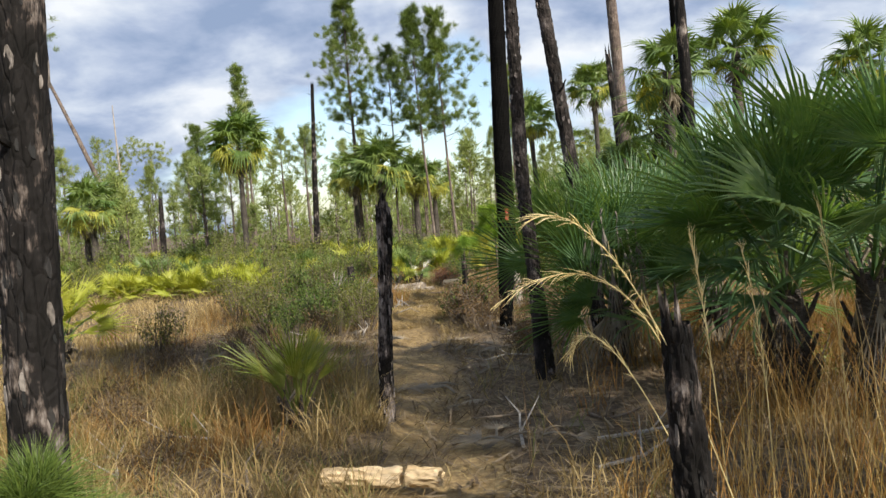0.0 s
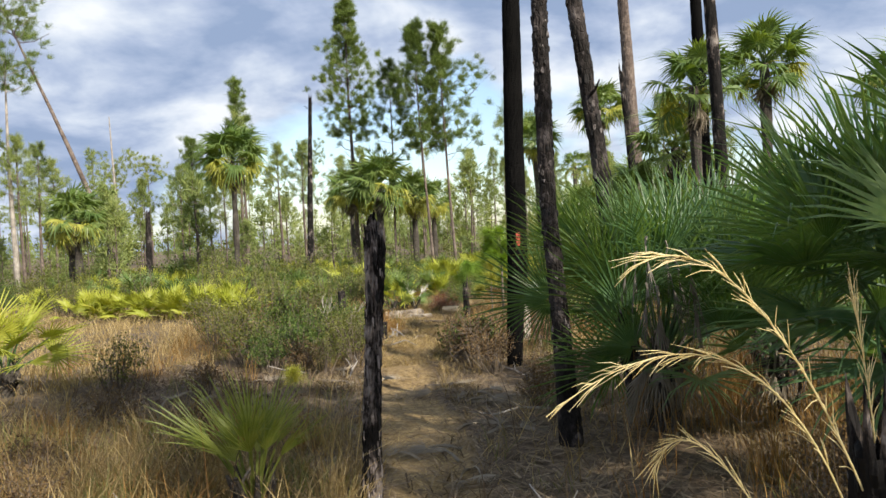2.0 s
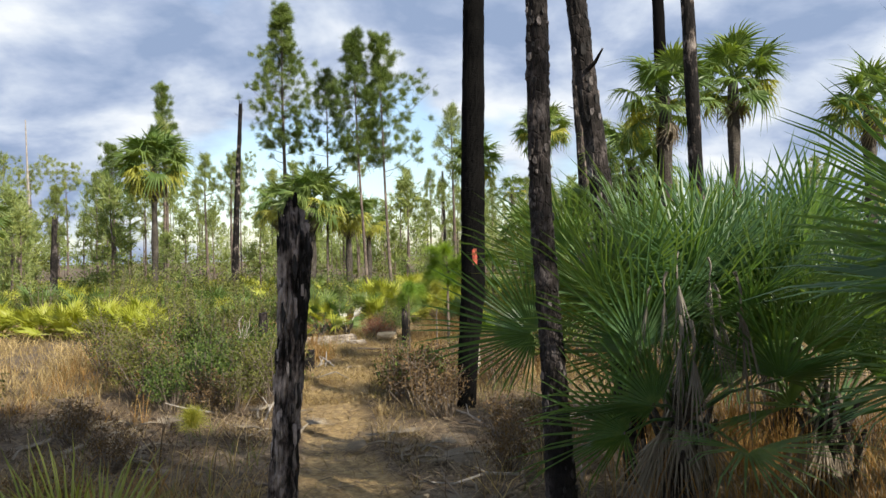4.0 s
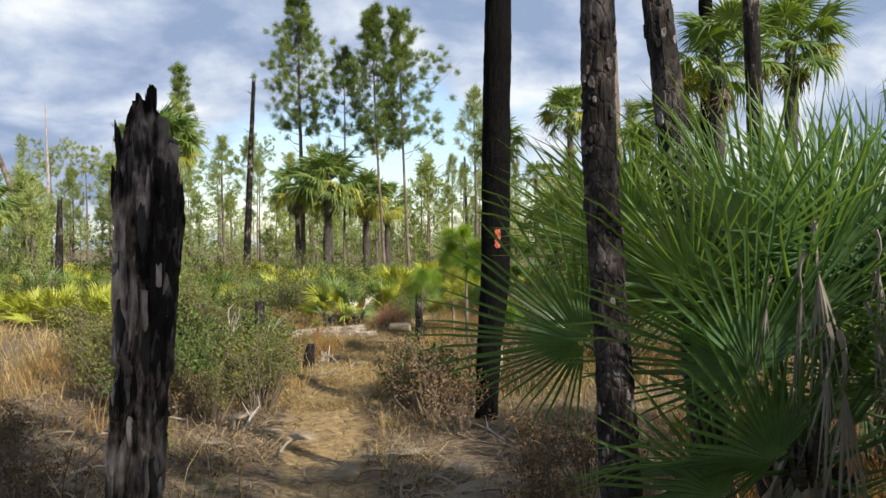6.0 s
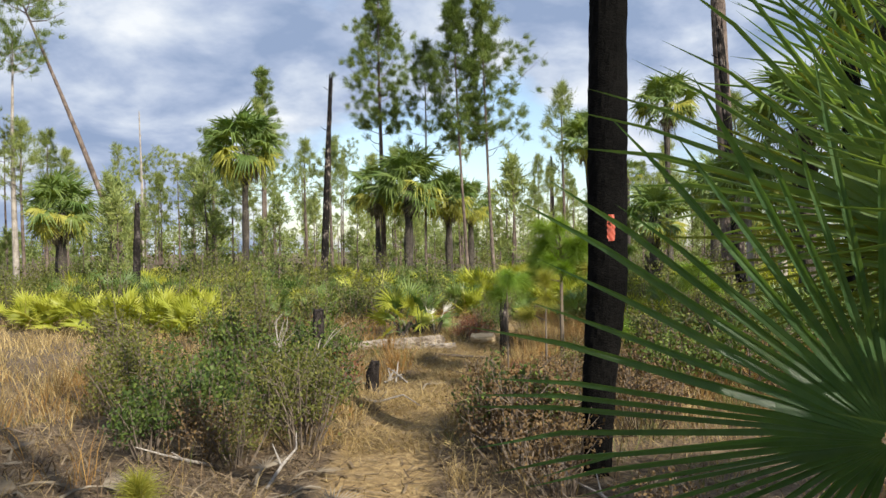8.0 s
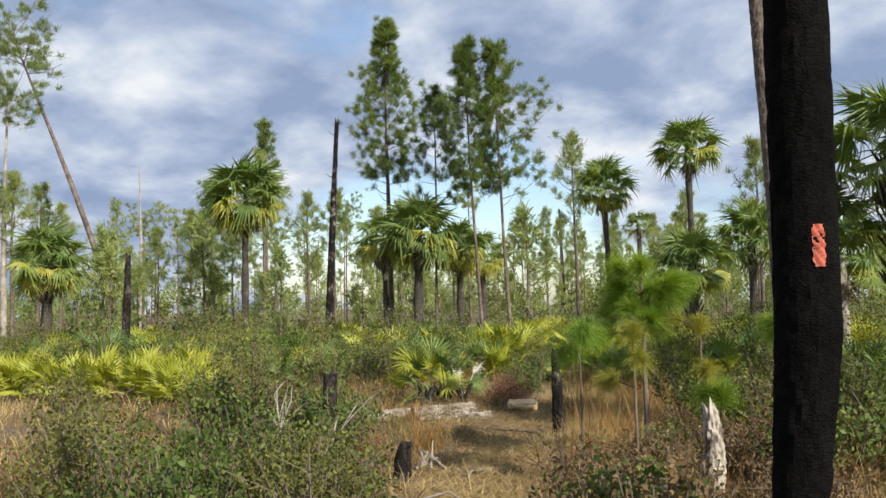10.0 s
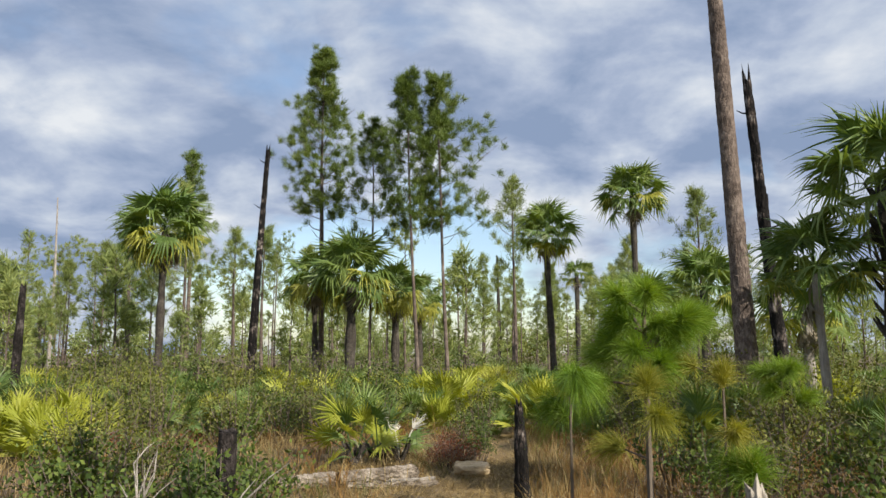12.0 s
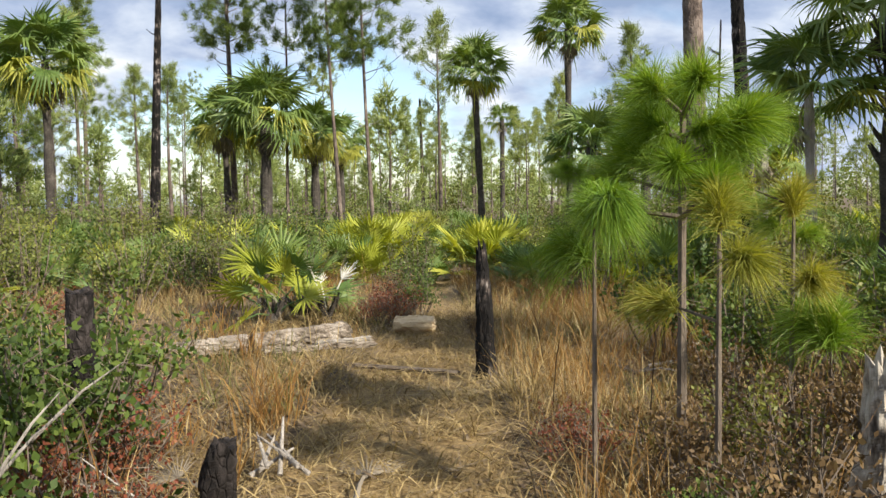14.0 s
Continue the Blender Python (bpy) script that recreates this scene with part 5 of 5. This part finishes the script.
# ---- grass and litter ----
def blades(name, n, region, h, width, lean, mat, label, seed, clumps=0, spread=0.09, avoid_trail=True):
    r = np.random.default_rng(seed)
    x0, x1, y0, y1 = region
    if clumps:
        cx, cy = r.uniform(x0, x1, clumps), r.uniform(y0, y1, clumps)
        k = r.integers(clumps, size=n)
        x, y = cx[k] + r.normal(0, spread, n), cy[k] + r.normal(0, spread, n)
        hs = (r.uniform(0.45, 1.25, clumps) ** 1.0)[k] * np.where(r.random(n) < 0.04, 1.6, 1.0)
    else:
        x, y = r.uniform(x0, x1, n), r.uniform(y0, y1, n)
        hs = np.ones(n)
    ok = trail_mask(x, y) < r.uniform(0.02, 0.30, n) if avoid_trail else np.ones(n, bool)
    # pale grass thinned where dark debris also imitates shaded ground
    thin = ((x > 0.25) & (x < 2.2) & (y > 4.4) & (y < 11.5)) * 0.8 + ((x > -4.6) & (x < -0.7) & (y > 8.4) & (y < 12.4)) * 0.7
    thin = thin + 0.55 * (np.sin(1.9 * x + 0.8 * y + seed) * np.sin(1.5 * y - 0.6 * x + 2 * seed) > 0.25)
    ok &= r.random(n) > thin
    x, y, hs = x[ok], y[ok], hs[ok]
    n = len(x)
    z = height(x, y) - 0.02
    a = r.uniform(0, 6.28, n)
    d = np.stack([np.cos(a), np.sin(a)], 1)
    L = h * hs * r.uniform(0.45, 1.1, n)
    ln = lean * r.uniform(0.3, 1.7, n)
    s = np.array([0, 0.6, 1.0])
    w = np.array([1, 0.75, 0.08]) * width / 2
    cen = np.zeros((n, 3, 3))
    cen[:, :, 0] = x[:, None] + d[:, :1] * (L * ln)[:, None] * s ** 1.8
    cen[:, :, 1] = y[:, None] + d[:, 1:] * (L * ln)[:, None] * s ** 1.8
    cen[:, :, 2] = z[:, None] + L[:, None] * s * (1 - 0.35 * np.minimum(ln, 1.6)[:, None] * s)
    b = r.uniform(0, 6.28, n)
    side = np.stack([np.cos(b), np.sin(b), 0 * b], 1)[:, None, :] * w[None, :, None]
    sp = Soup()
    sp.strips(cen - side, cen + side)
    return tagged(new(name, sp.mesh(name, mat)), label, "grass", kind="stuff")


blades("dead_bracken", 9000, (-4.8, -0.8, 5.5, 11.6), 0.26, 0.011, 1.5, LITTER, "dark withered debris among dry grass", 17, clumps=420, spread=0.12)
# real debris in part; its dark mass also darkens ground that lies in shade
blades("dead_bracken", 11000, (-5.0, -0.9, 8.6, 12.4), 0.2, 0.014, 1.9, LITTER, "dark withered debris beside the trail, thickened to stand in for shade", 22, clumps=460, spread=0.13)
blades("dead_bracken", 9000, (0.1, 2.6, 4.2, 11.0), 0.26, 0.011, 1.6, LITTER, "dark withered debris under the palms, also standing in for shade", 18, clumps=420, spread=0.13, avoid_trail=False)
GOLD_GRASS = leaf_mat("golden_tall_grass", (0.20, 0.12, 0.045), (0.36, 0.25, 0.10), (0.55, 0.42, 0.20), 0.28, 0.7, 1.2)
blades("dry_grass", 36000, (-6, 6, 0.5, 15), 0.3, 0.006, 0.9, STRAW, "dry tan wiregrass beside the trail", 1, clumps=1200)
blades("dry_grass", 22000, (-7, 7, 13, 27), 0.42, 0.008, 0.7, STRAW, "dry tan wiregrass among shrubs", 2, clumps=1000, spread=0.16)
blades("dry_grass", 26000, (-16, -5, 8, 30), 0.42, 0.012, 0.7, STRAW, "dry tan wiregrass out in the open", 8, clumps=1400, spread=0.2)
blades("dry_grass", 16000, (5, 16, 5, 30), 0.5, 0.012, 0.6, STRAW, "dry tan wiregrass out in the open", 9, clumps=900, spread=0.2)
blades("broomsedge", 10000, (1.3, 6, 1.2, 11), 0.8, 0.006, 0.4, BROOM, "tall russet broomsedge under the palms", 3, clumps=200)
blades("broomsedge", 22000, (-0.1, 5, 13.6, 26), 0.55, 0.0045, 0.6, BROOM, "tall russet broomsedge beside young pines", 4, clumps=520, spread=0.13)
blades("broomsedge", 5000, (-7, -1.4, 11, 26), 0.5, 0.007, 0.5, BROOM, "russet broomsedge among shrubs", 5, clumps=150)
blades("broomsedge", 4500, (-5, -1.0, 2.5, 8), 0.5, 0.006, 0.6, BROOM, "russet broomsedge near a snag", 10, clumps=110)
blades("dry_grass", 7000, (-0.4, 5, 12.8, 24), 0.5, 0.005, 0.6, STRAW, "tall pale dry grass beside young pines", 12, clumps=420, spread=0.1)
blades("dry_grass", 7000, (-4.5, 1.6, 1.2, 9), 0.5, 0.008, 0.6, STRAW, "tall pale dry grass near a snag", 13, clumps=240, spread=0.07)
blades("dry_grass", 15000, (-4.6, 0.3, 1.6, 7.5), 0.46, 0.006, 0.7, STRAW, "clumped tan wiregrass lit by the sun", 19, clumps=210, spread=0.08)
blades("green_grass", 5000, (-4.2, 0.3, 1.8, 8.5), 0.42, 0.006, 0.7, GREEN_GRASS, "thin green grass tufts near a snag", 20, clumps=80, spread=0.07)
blades("weed_stalks", 260, (-4.4, 0.2, 2.4, 9), 0.75, 0.007, 0.35, GOLD_GRASS, "dry golden upright weed stalks", 21)
blades("green_grass", 9000, (-5, 5, 0.5, 24), 0.35, 0.007, 0.7, GREEN_GRASS, "thin green grass tufts", 6, clumps=230)
blades("matted_straw", 26000, (-2.6, 0.6, 12.5, 22), 0.2, 0.009, 1.8, STRAW, "trampled dry grass on the trail", 14, clumps=1300, spread=0.14, avoid_trail=False)
blades("matted_straw", 24000, (-2.2, 1.6, 0.5, 26), 0.17, 0.007, 2.0, STRAW, "trampled dry grass on the trail", 11, clumps=1500, spread=0.13, avoid_trail=False)
blades("weed_stalks", 900, (-6, 6, 2, 22), 0.85, 0.008, 0.22, LITTER, "thin dead upright weed stalks", 15)
blades("far_grass", 16000, (-24, 20, 26, 60), 0.7, 0.03, 0.5, STRAW, "dry grass far off among shrubs", 7, clumps=1200, spread=0.35)


def litter():
    """Pine straw, twigs and bark chips on the ground."""
    r = np.random.default_rng(31)
    n = 56000
    x, y = r.uniform(-5, 5, n), r.uniform(0, 24, n)
    ok = r.random(n) > 0.6 * trail_mask(x, y)
    x, y = x[ok], y[ok]
    n = len(x)
    a, L = r.uniform(0, 6.28, n), r.uniform(0.05, 0.22, n)
    z = height(x, y) + r.uniform(0.004, 0.04, n)
    d = np.stack([np.cos(a), np.sin(a), r.normal(0, 0.12, n)], 1)
    c = np.stack([x, y, z], 1)
    sd = np.stack([-np.sin(a), np.cos(a), 0 * a], 1) * (0.0025 + 0.009 * r.random(n) ** 3)[:, None]
    s = np.array([-0.5, 0.5])
    cen = c[:, None, :] + d[:, None, :] * L[:, None, None] * s[None, :, None]
    sp = Soup()
    sp.strips(cen - sd[:, None, :], cen + sd[:, None, :])
    tagged(new("ground_litter", sp.mesh("ground_litter", LITTER)), "scattered pine straw and twig litter", "litter", kind="stuff")


litter()
blades("broomsedge", 620, (1.9, 3.5, 2.1, 3.7), 1.15, 0.0045, 0.28, GOLD_GRASS, "tall golden grass before the palms", 16, clumps=34, spread=0.07)


# ---- logs and stumps ----
def log(label, a, b, ra, rb, mat, seed, name="log", seg=22, rough=0.012):
    a, b = np.array(a, float), np.array(b, float)
    p = thing(name, label, "log", at=pose(*a))
    n = 40
    u = np.linspace(0, 1, n)[:, None]
    pts = (b - a) * u
    s = Soup()
    rad = ra + (rb - ra) * u[:, 0]
    rad[0] *= 0.86
    rad[-1] *= 0.86
    tube(s, pts, rad, seg, 0, rough, seed, True, 0.02)
    part("wood", s, mat, p)
    return p


log("weathered fallen pine log with bleached wood", (-3.2, 18.95, 0.07), (-2.37, 19.08, 0.10), 0.06, 0.092, WEATHERED, 1, "fallen_log", rough=0.02)
log("bleached fallen log splitting along its side", (-2.34, 19.1, 0.10), (-1.5, 19.75, 0.09), 0.092, 0.085, WEATHERED, 2, "fallen_log", rough=0.03)
log("split grey slab beside the fallen log", (-2.2, 18.95, 0.05), (-1.2, 19.25, 0.04), 0.035, 0.025, WEATHERED, 6, "wood_slab", rough=0.02)
log("split grey slab beside the fallen log", (-1.75, 19.15, 0.06), (-1.25, 19.5, 0.05), 0.03, 0.02, GREY_WOOD, 7, "wood_slab", rough=0.02)
log("weathered dark branch lying across the trail", (-1.9, 18.6, 0.02), (-0.5, 18.0, 0.02), 0.024, 0.016, TWIG, 8, "fallen_branch", rough=0.012)
log("sawn log end beside the trail", (-1.02, 20.12, 0.085), (-0.6, 20.02, 0.09), 0.08, 0.088, RAW_WOOD, 3, "cut_log", rough=0.02)
log("short split pale pine log on the ground", (-0.42, 3.95, 0.36), (0.08, 3.9, 0.36), 0.055, 0.06, RAW_WOOD, 4, "cut_log", rough=0.02)
log("short pale sawn log piece", (0.12, 3.9, 0.36), (0.33, 3.86, 0.36), 0.06, 0.054, RAW_WOOD, 5, "cut_log", rough=0.02)
bare_trunk("thin charred stump beside the trail", [(-0.28, 17.9, 0), (-0.29, 17.9, 0.5), (-0.31, 17.9, 1.0)], [0.085, 0.07, 0.04], CHAR, 21, 20, 40, 0.015, 0.1, name="charred_stump", category="stump")
# scorched bark on this grey stump: its dark tone paints the shade on it
bare_trunk("grey sawn stump charred at its foot, darkened overall for shade", [(-2.76, 16.3, 0), (-2.75, 16.3, 0.5), (-2.74, 16.3, 0.92)], [0.09, 0.08, 0.075], SCORCHED, 22, 20, 40, 0.01, 0.03, name="grey_stump", category="stump")
bare_trunk("old rotten brown stump beside the trail", [(-1.76, 15.2, 0), (-1.74, 15.2, 0.22), (-1.71, 15.2, 0.38)], [0.085, 0.07, 0.055], SCORCHED, 23, 20, 30, 0.02, 0.025, name="rotten_stump", category="stump")
bare_trunk("leaning stump with bleached wood and a charred side", [(0.90, 14.78, 0), (0.95, 14.78, 0.4), (0.93, 14.78, 0.74)], [0.10, 0.085, 0.05], BLEACHED, 24, 24, 60, 0.025, 0.09, name="bleached_stump", category="stump")


# ---- young longleaf pines ----
def seedling(label, x, y, h, r_stem, tufts, count, length, seed, lean=(0, 0), mat=SEEDLING, low=0.62, droop=0.32):
    r = np.random.default_rng(seed)
    z = hz(x, y)
    p = thing("young_pine", label, "young pine", "young longleaf pines", at=pose(x, y, z))
    s, l = Soup(), Soup()
    u = np.linspace(0, 1, 7)
    pts = np.stack([lean[0] * u, lean[1] * u, h * u], 1)
    pts[0, 2] = -0.05
    tube(s, pts, r_stem * (1 - 0.5 * u), 7, 0, r_stem * 0.15, seed)
    cen, ds = [], []
    for i in range(tufts):
        if i == 0:
            c, d = pts[-1], np.array([0, 0, 1.0])
        else:
            f = r.uniform(low, 0.98)
            b = np.array([lean[0] * f, lean[1] * f, h * f])
            a = i * 2.4
            d = unit(np.array([math.cos(a), math.sin(a), r.uniform(0.1, 0.8)]))
            c = b + d * h * r.uniform(0.08, 0.24)
            tube(s, [b, (b + c) / 2, c], [r_stem * 0.5, r_stem * 0.4, r_stem * 0.3], 5, 0, cap=False)
        for q in range(4):
            cen.append(c - d * length * 0.14 * q)
            ds.append(d)
    cen, ds = np.array(cen), np.array(ds)
    count = int(count * 1.4)
    m = len(cen) * count
    c = np.repeat(cen, count, 0) + r.normal(0, 0.012, (m, 3))
    d = unit(np.repeat(ds, count, 0) + r.normal(0, 0.6, (m, 3)))
    L = length * r.uniform(0.6, 1.1, m)
    st = np.array([0, 0.5, 1.0])
    cc = c[:, None, :] + d[:, None, :] * (L[:, None] * st)[:, :, None]
    cc[:, :, 2] -= droop * L[:, None] * st[None, :] ** 2.2
    sd = unit(np.cross(d, r.normal(0, 1, d.shape)))[:, None, :] * (np.array([1, 0.8, 0.1]) * 0.0018)[None, :, None]
    l.strips(cc - sd, cc + sd)
    part("stem", s, TWIG, p)
    part("needles", l, mat, p, "long bright green needles")
    return p


seedling("slim young longleaf pine with a drooping needle head", -0.10, 15.2, 1.42, 0.014, 4, 150, 0.25, 1, (0.0, 0), droop=0.55)
seedling("bushy young longleaf pine with bright needles", 0.55, 15.9, 1.98, 0.03, 20, 130, 0.25, 2, (0, 0), low=0.62, droop=0.2)
seedling("yellowish young longleaf pine in broomsedge", 0.35, 14.95, 1.38, 0.016, 3, 110, 0.22, 3, (0, 0), SEEDLING_OLD)
seedling("small yellow-green young longleaf pine", 1.05, 15.7, 1.38, 0.016, 3, 110, 0.22, 4, (0, 0), SEEDLING_OLD)
seedling("bright green young longleaf pine", 2.9, 19.5, 1.3, 0.02, 6, 120, 0.3, 9, (0, 0))
seedling("bright green young longleaf pine", 1.9, 24.0, 1.9, 0.03, 8, 120, 0.32, 10, (0, 0), low=0.5)
seedling("tiny bright longleaf pine seedling", 1.2, 15.6, 0.75, 0.012, 2, 170, 0.3, 5)
seedling("tiny grass-stage longleaf pine", -2.2, 10.6, 0.14, 0.012, 1, 200, 0.25, 6, (0, 0), SEEDLING_OLD)
seedling("grass-stage longleaf pine with thick green needles", -1.15, 1.55, 0.75, 0.02, 3, 260, 0.32, 7)
# darker needle colour than the other young pines, to paint it as shaded
seedling("young longleaf pine with thick needles darkened for shade", -0.60, 1.45, 0.80, 0.02, 4, 240, 0.30, 8, (0, 0), NEEDLE)


# ---- fallen fronds, branches and stalks ----
def fallen_fronds():
    r = np.random.default_rng(77)
    kinds = [fan_mesh("fallen_frond", 0.34, 18, radians(58), 0.3, 0.05, 0.05, 80 + i, [DEAD_LEAF, DEAD_LEAF], True, 0.3, 0.02) for i in range(4)]
    spots = [(0.1, 7.0), (0.35, 7.3), (0.5, 7.8), (0.0, 9.3), (0.3, 9.6), (0.15, 9.9), (-1.5, 11.5), (-1.35, 10.4), (-3.2, 11.2), (-2.8, 10.6), (-3.9, 11.8), (0.95, 4.9), (0.75, 4.6), (-2.1, 9.3), (-3.0, 9.4), (0.9, 9.2), (-1.7, 15.7)]
    for i, (x, y) in enumerate(spots):
        for k in range(3):
            xx, yy = x + r.normal(0, 0.22), y + r.normal(0, 0.22)
            ob = new("fallen_frond", kinds[int(r.integers(4))])
            ob.matrix_basis = aim(r.uniform(0, 360), r.uniform(-3, 6), r.uniform(-14, 14), (xx, yy, hz(xx, yy) + 0.03), r.uniform(0.7, 1.15))
            tagged(ob, "dry grey fallen palmetto frond on the ground", "palm frond", "fallen fronds")


def fallen_branches():
    r = np.random.default_rng(78)
    for i in range(46):
        y = r.uniform(3.5, 19)
        x = float(trail_x(y)) + r.choice([-1, 1]) * r.uniform(0.5, 3.2)
        a, L = r.uniform(0, 6.28), r.uniform(0.35, 1.1)
        s = Soup()
        pts = [(0, 0, 0), (L * 0.35, r.normal(0, 0.04), r.uniform(0, 0.06)), (L * 0.7, r.normal(0, 0.06), r.uniform(0.02, 0.12)), (L, r.normal(0, 0.08), r.uniform(0.0, 0.22))]
        tube(s, pts, [0.014, 0.012, 0.008, 0.004], 6, 0, 0.002, i)
        tube(s, [pts[1], (L * 0.55, r.normal(0, 0.15), r.uniform(0.08, 0.25))], [0.008, 0.003], 5, 0)
        ob = new("fallen_branch", s.mesh("fallen_branch", GREY_WOOD if i % 3 else TWIG))
        ob.matrix_basis = pose(x, y, hz(x, y) + 0.02, 0, 0, math.degrees(a))
        tagged(ob, "bleached fallen pine branch in the grass", "branch", "fallen branches")


def seed_stalk(x, y, peak, tip, seed, heads=30):
    """An arching golden grass stalk with a one-sided drooping seed head."""
    r = np.random.default_rng(seed)
    z = hz(x, y)
    b, q, t = np.array([0, 0, 0.0]), np.array(peak) - [x, y, z], np.array(tip) - [x, y, z]
    c = 2 * q - 0.5 * (b + t)
    u = np.linspace(0, 1, 26)[:, None]
    pts = (1 - u) ** 2 * b + 2 * u * (1 - u) * c + u ** 2 * t
    p = thing("grass_stalk", "arching golden grass stalk with a drooping seed head", "grass", "golden grass stalks", at=pose(x, y, z))
    s = Soup()
    tube(s, pts, 0.0036 - 0.0024 * u[:, 0], 5, 0)
    part("stem", s, GOLD_STALK, p)
    h = Soup()
    for i in range(heads):
        f = 0.36 + 0.62 * i / heads
        o = np.array([np.interp(f, u[:, 0], pts[:, k]) for k in range(3)])
        k0 = min(24, int(f * 25))
        d = unit(pts[k0 + 1] - pts[k0]) * r.uniform(0.06, 0.14) + np.array([r.normal(0, 0.016), r.normal(0, 0.016), r.uniform(-0.05, 0.015)])
        for k in range(2):
            e = o + d * r.uniform(0.7, 1.0) + r.normal(0, 0.012, 3)
            tube(h, [o, (o + e) / 2 + [0, 0, 0.006], e], [0.0008, 0.0013, 0.0004], 4, 0, cap=False)
    tagged(part("seed_head", h, GOLD_STALK, p), kind="stuff")


fallen_fronds()
fallen_branches()
for k in range(7):
    log("bleached driftwood-grey branch in a small pile", (-1.72 + 0.05 * k, 15.75 + 0.06 * math.sin(k * 2.1), 0.03 + 0.03 * (k % 3)), (-1.62 + 0.09 * math.cos(k * 1.7), 15.95 + 0.1 * math.sin(k * 2.9), 0.10 + 0.05 * (k % 4)), 0.014, 0.006, GREY_WOOD, 60 + k, "bleached_branch", 8, 0.003)
frond_palm("bleached white dead palmetto", -1.83, 21.05, [(200, 70, 40, 1.0, 0.5), (20, 62, 20, 0.9, 0.4), (110, 50, 0, 0.8, 0.4)], 0, 0, 0.05, 31, mats=[WHITE_LEAF, WHITE_LEAF], radius=0.34, count=12, spread=45, split=0.3, name="dead_palmetto")
bare_trunk("thin pale far-off dead pine with short branches", [(-43.3, 85, g(-43.3, 85)), (-43.2, 85, 9), (-43.4, 85, 17.3)], [0.2, 0.14, 0.05], GREY_WOOD, 41, 8, 40, 0.01, 0.1, name="thin_snag", category="dead tree", stubs=9)
bare_trunk("thin crooked dead sapling among palms", [(7.6, 32, g(7.6, 32)), (7.5, 32, 3.5), (7.55, 32, 6.0)], [0.06, 0.04, 0.02], SCORCHED, 42, 8, 40, 0.01, 0.05, name="dead_sapling", category="dead tree", stubs=9)
seed_stalk(1.75, 3.05, (1.38, 2.9, 1.48), (0.74, 2.72, 1.50), 1)
seed_stalk(1.85, 2.95, (1.34, 2.62, 1.60), (0.92, 2.42, 1.88), 2)
seed_stalk(1.75, 3.3, (1.35, 3.4, 1.15), (1.12, 3.45, 1.1), 3)
seed_stalk(1.9, 3.4, (1.84, 3.4, 1.2), (1.78, 3.4, 1.75), 4)
seed_stalk(2.1, 3.3, (2.08, 3.3, 1.1), (2.0, 3.3, 1.7), 5)
seed_stalk(2.45, 3.2, (2.42, 3.2, 1.2), (2.35, 3.2, 1.85), 6)


def dead_spray(x, y, z, yaw, length, seed):
    """A bleached bare branch with side twigs, standing in the shrubs."""
    r = np.random.default_rng(seed)
    d = np.array([math.cos(radians(yaw)), math.sin(radians(yaw)), 0.75])
    foot = np.array([x, y, z]) - d * length
    foot[2] = hz(foot[0], foot[1]) - 0.02
    p = thing("dead_branch", "bleached bare branch standing among green shrubs", "branch", at=pose(*foot))
    tip = np.array([x, y, z]) - foot
    s = Soup()
    u = np.linspace(0, 1, 8)[:, None]
    pts = tip * u + np.array([0, 0, 0.08]) * np.sin(u * math.pi)
    tube(s, pts, 0.011 - 0.008 * u[:, 0], 6, 0, 0.002, seed)
    part("stem", s, GREY_WOOD, p)
    for i in range(9):
        k = 3 + i % 5
        w = Soup()
        e = unit(tip) * r.uniform(0.08, 0.22) + np.array([r.normal(0, 0.07), r.normal(0, 0.07), r.uniform(0, 0.08)])
        tube(w, [pts[k], pts[k] + e * 0.6 + [0, 0, 0.015], pts[k] + e], [0.005, 0.0035, 0.0012], 5, 0)
        part("twig", w, GREY_WOOD, p)


dead_spray(-1.85, 13.75, 0.82, 20, 0.5, 91)
dead_spray(-2.5, 14.3, 0.86, 60, 0.4, 92)
dead_spray(-2.75, 14.6, 0.9, 130, 0.35, 93)
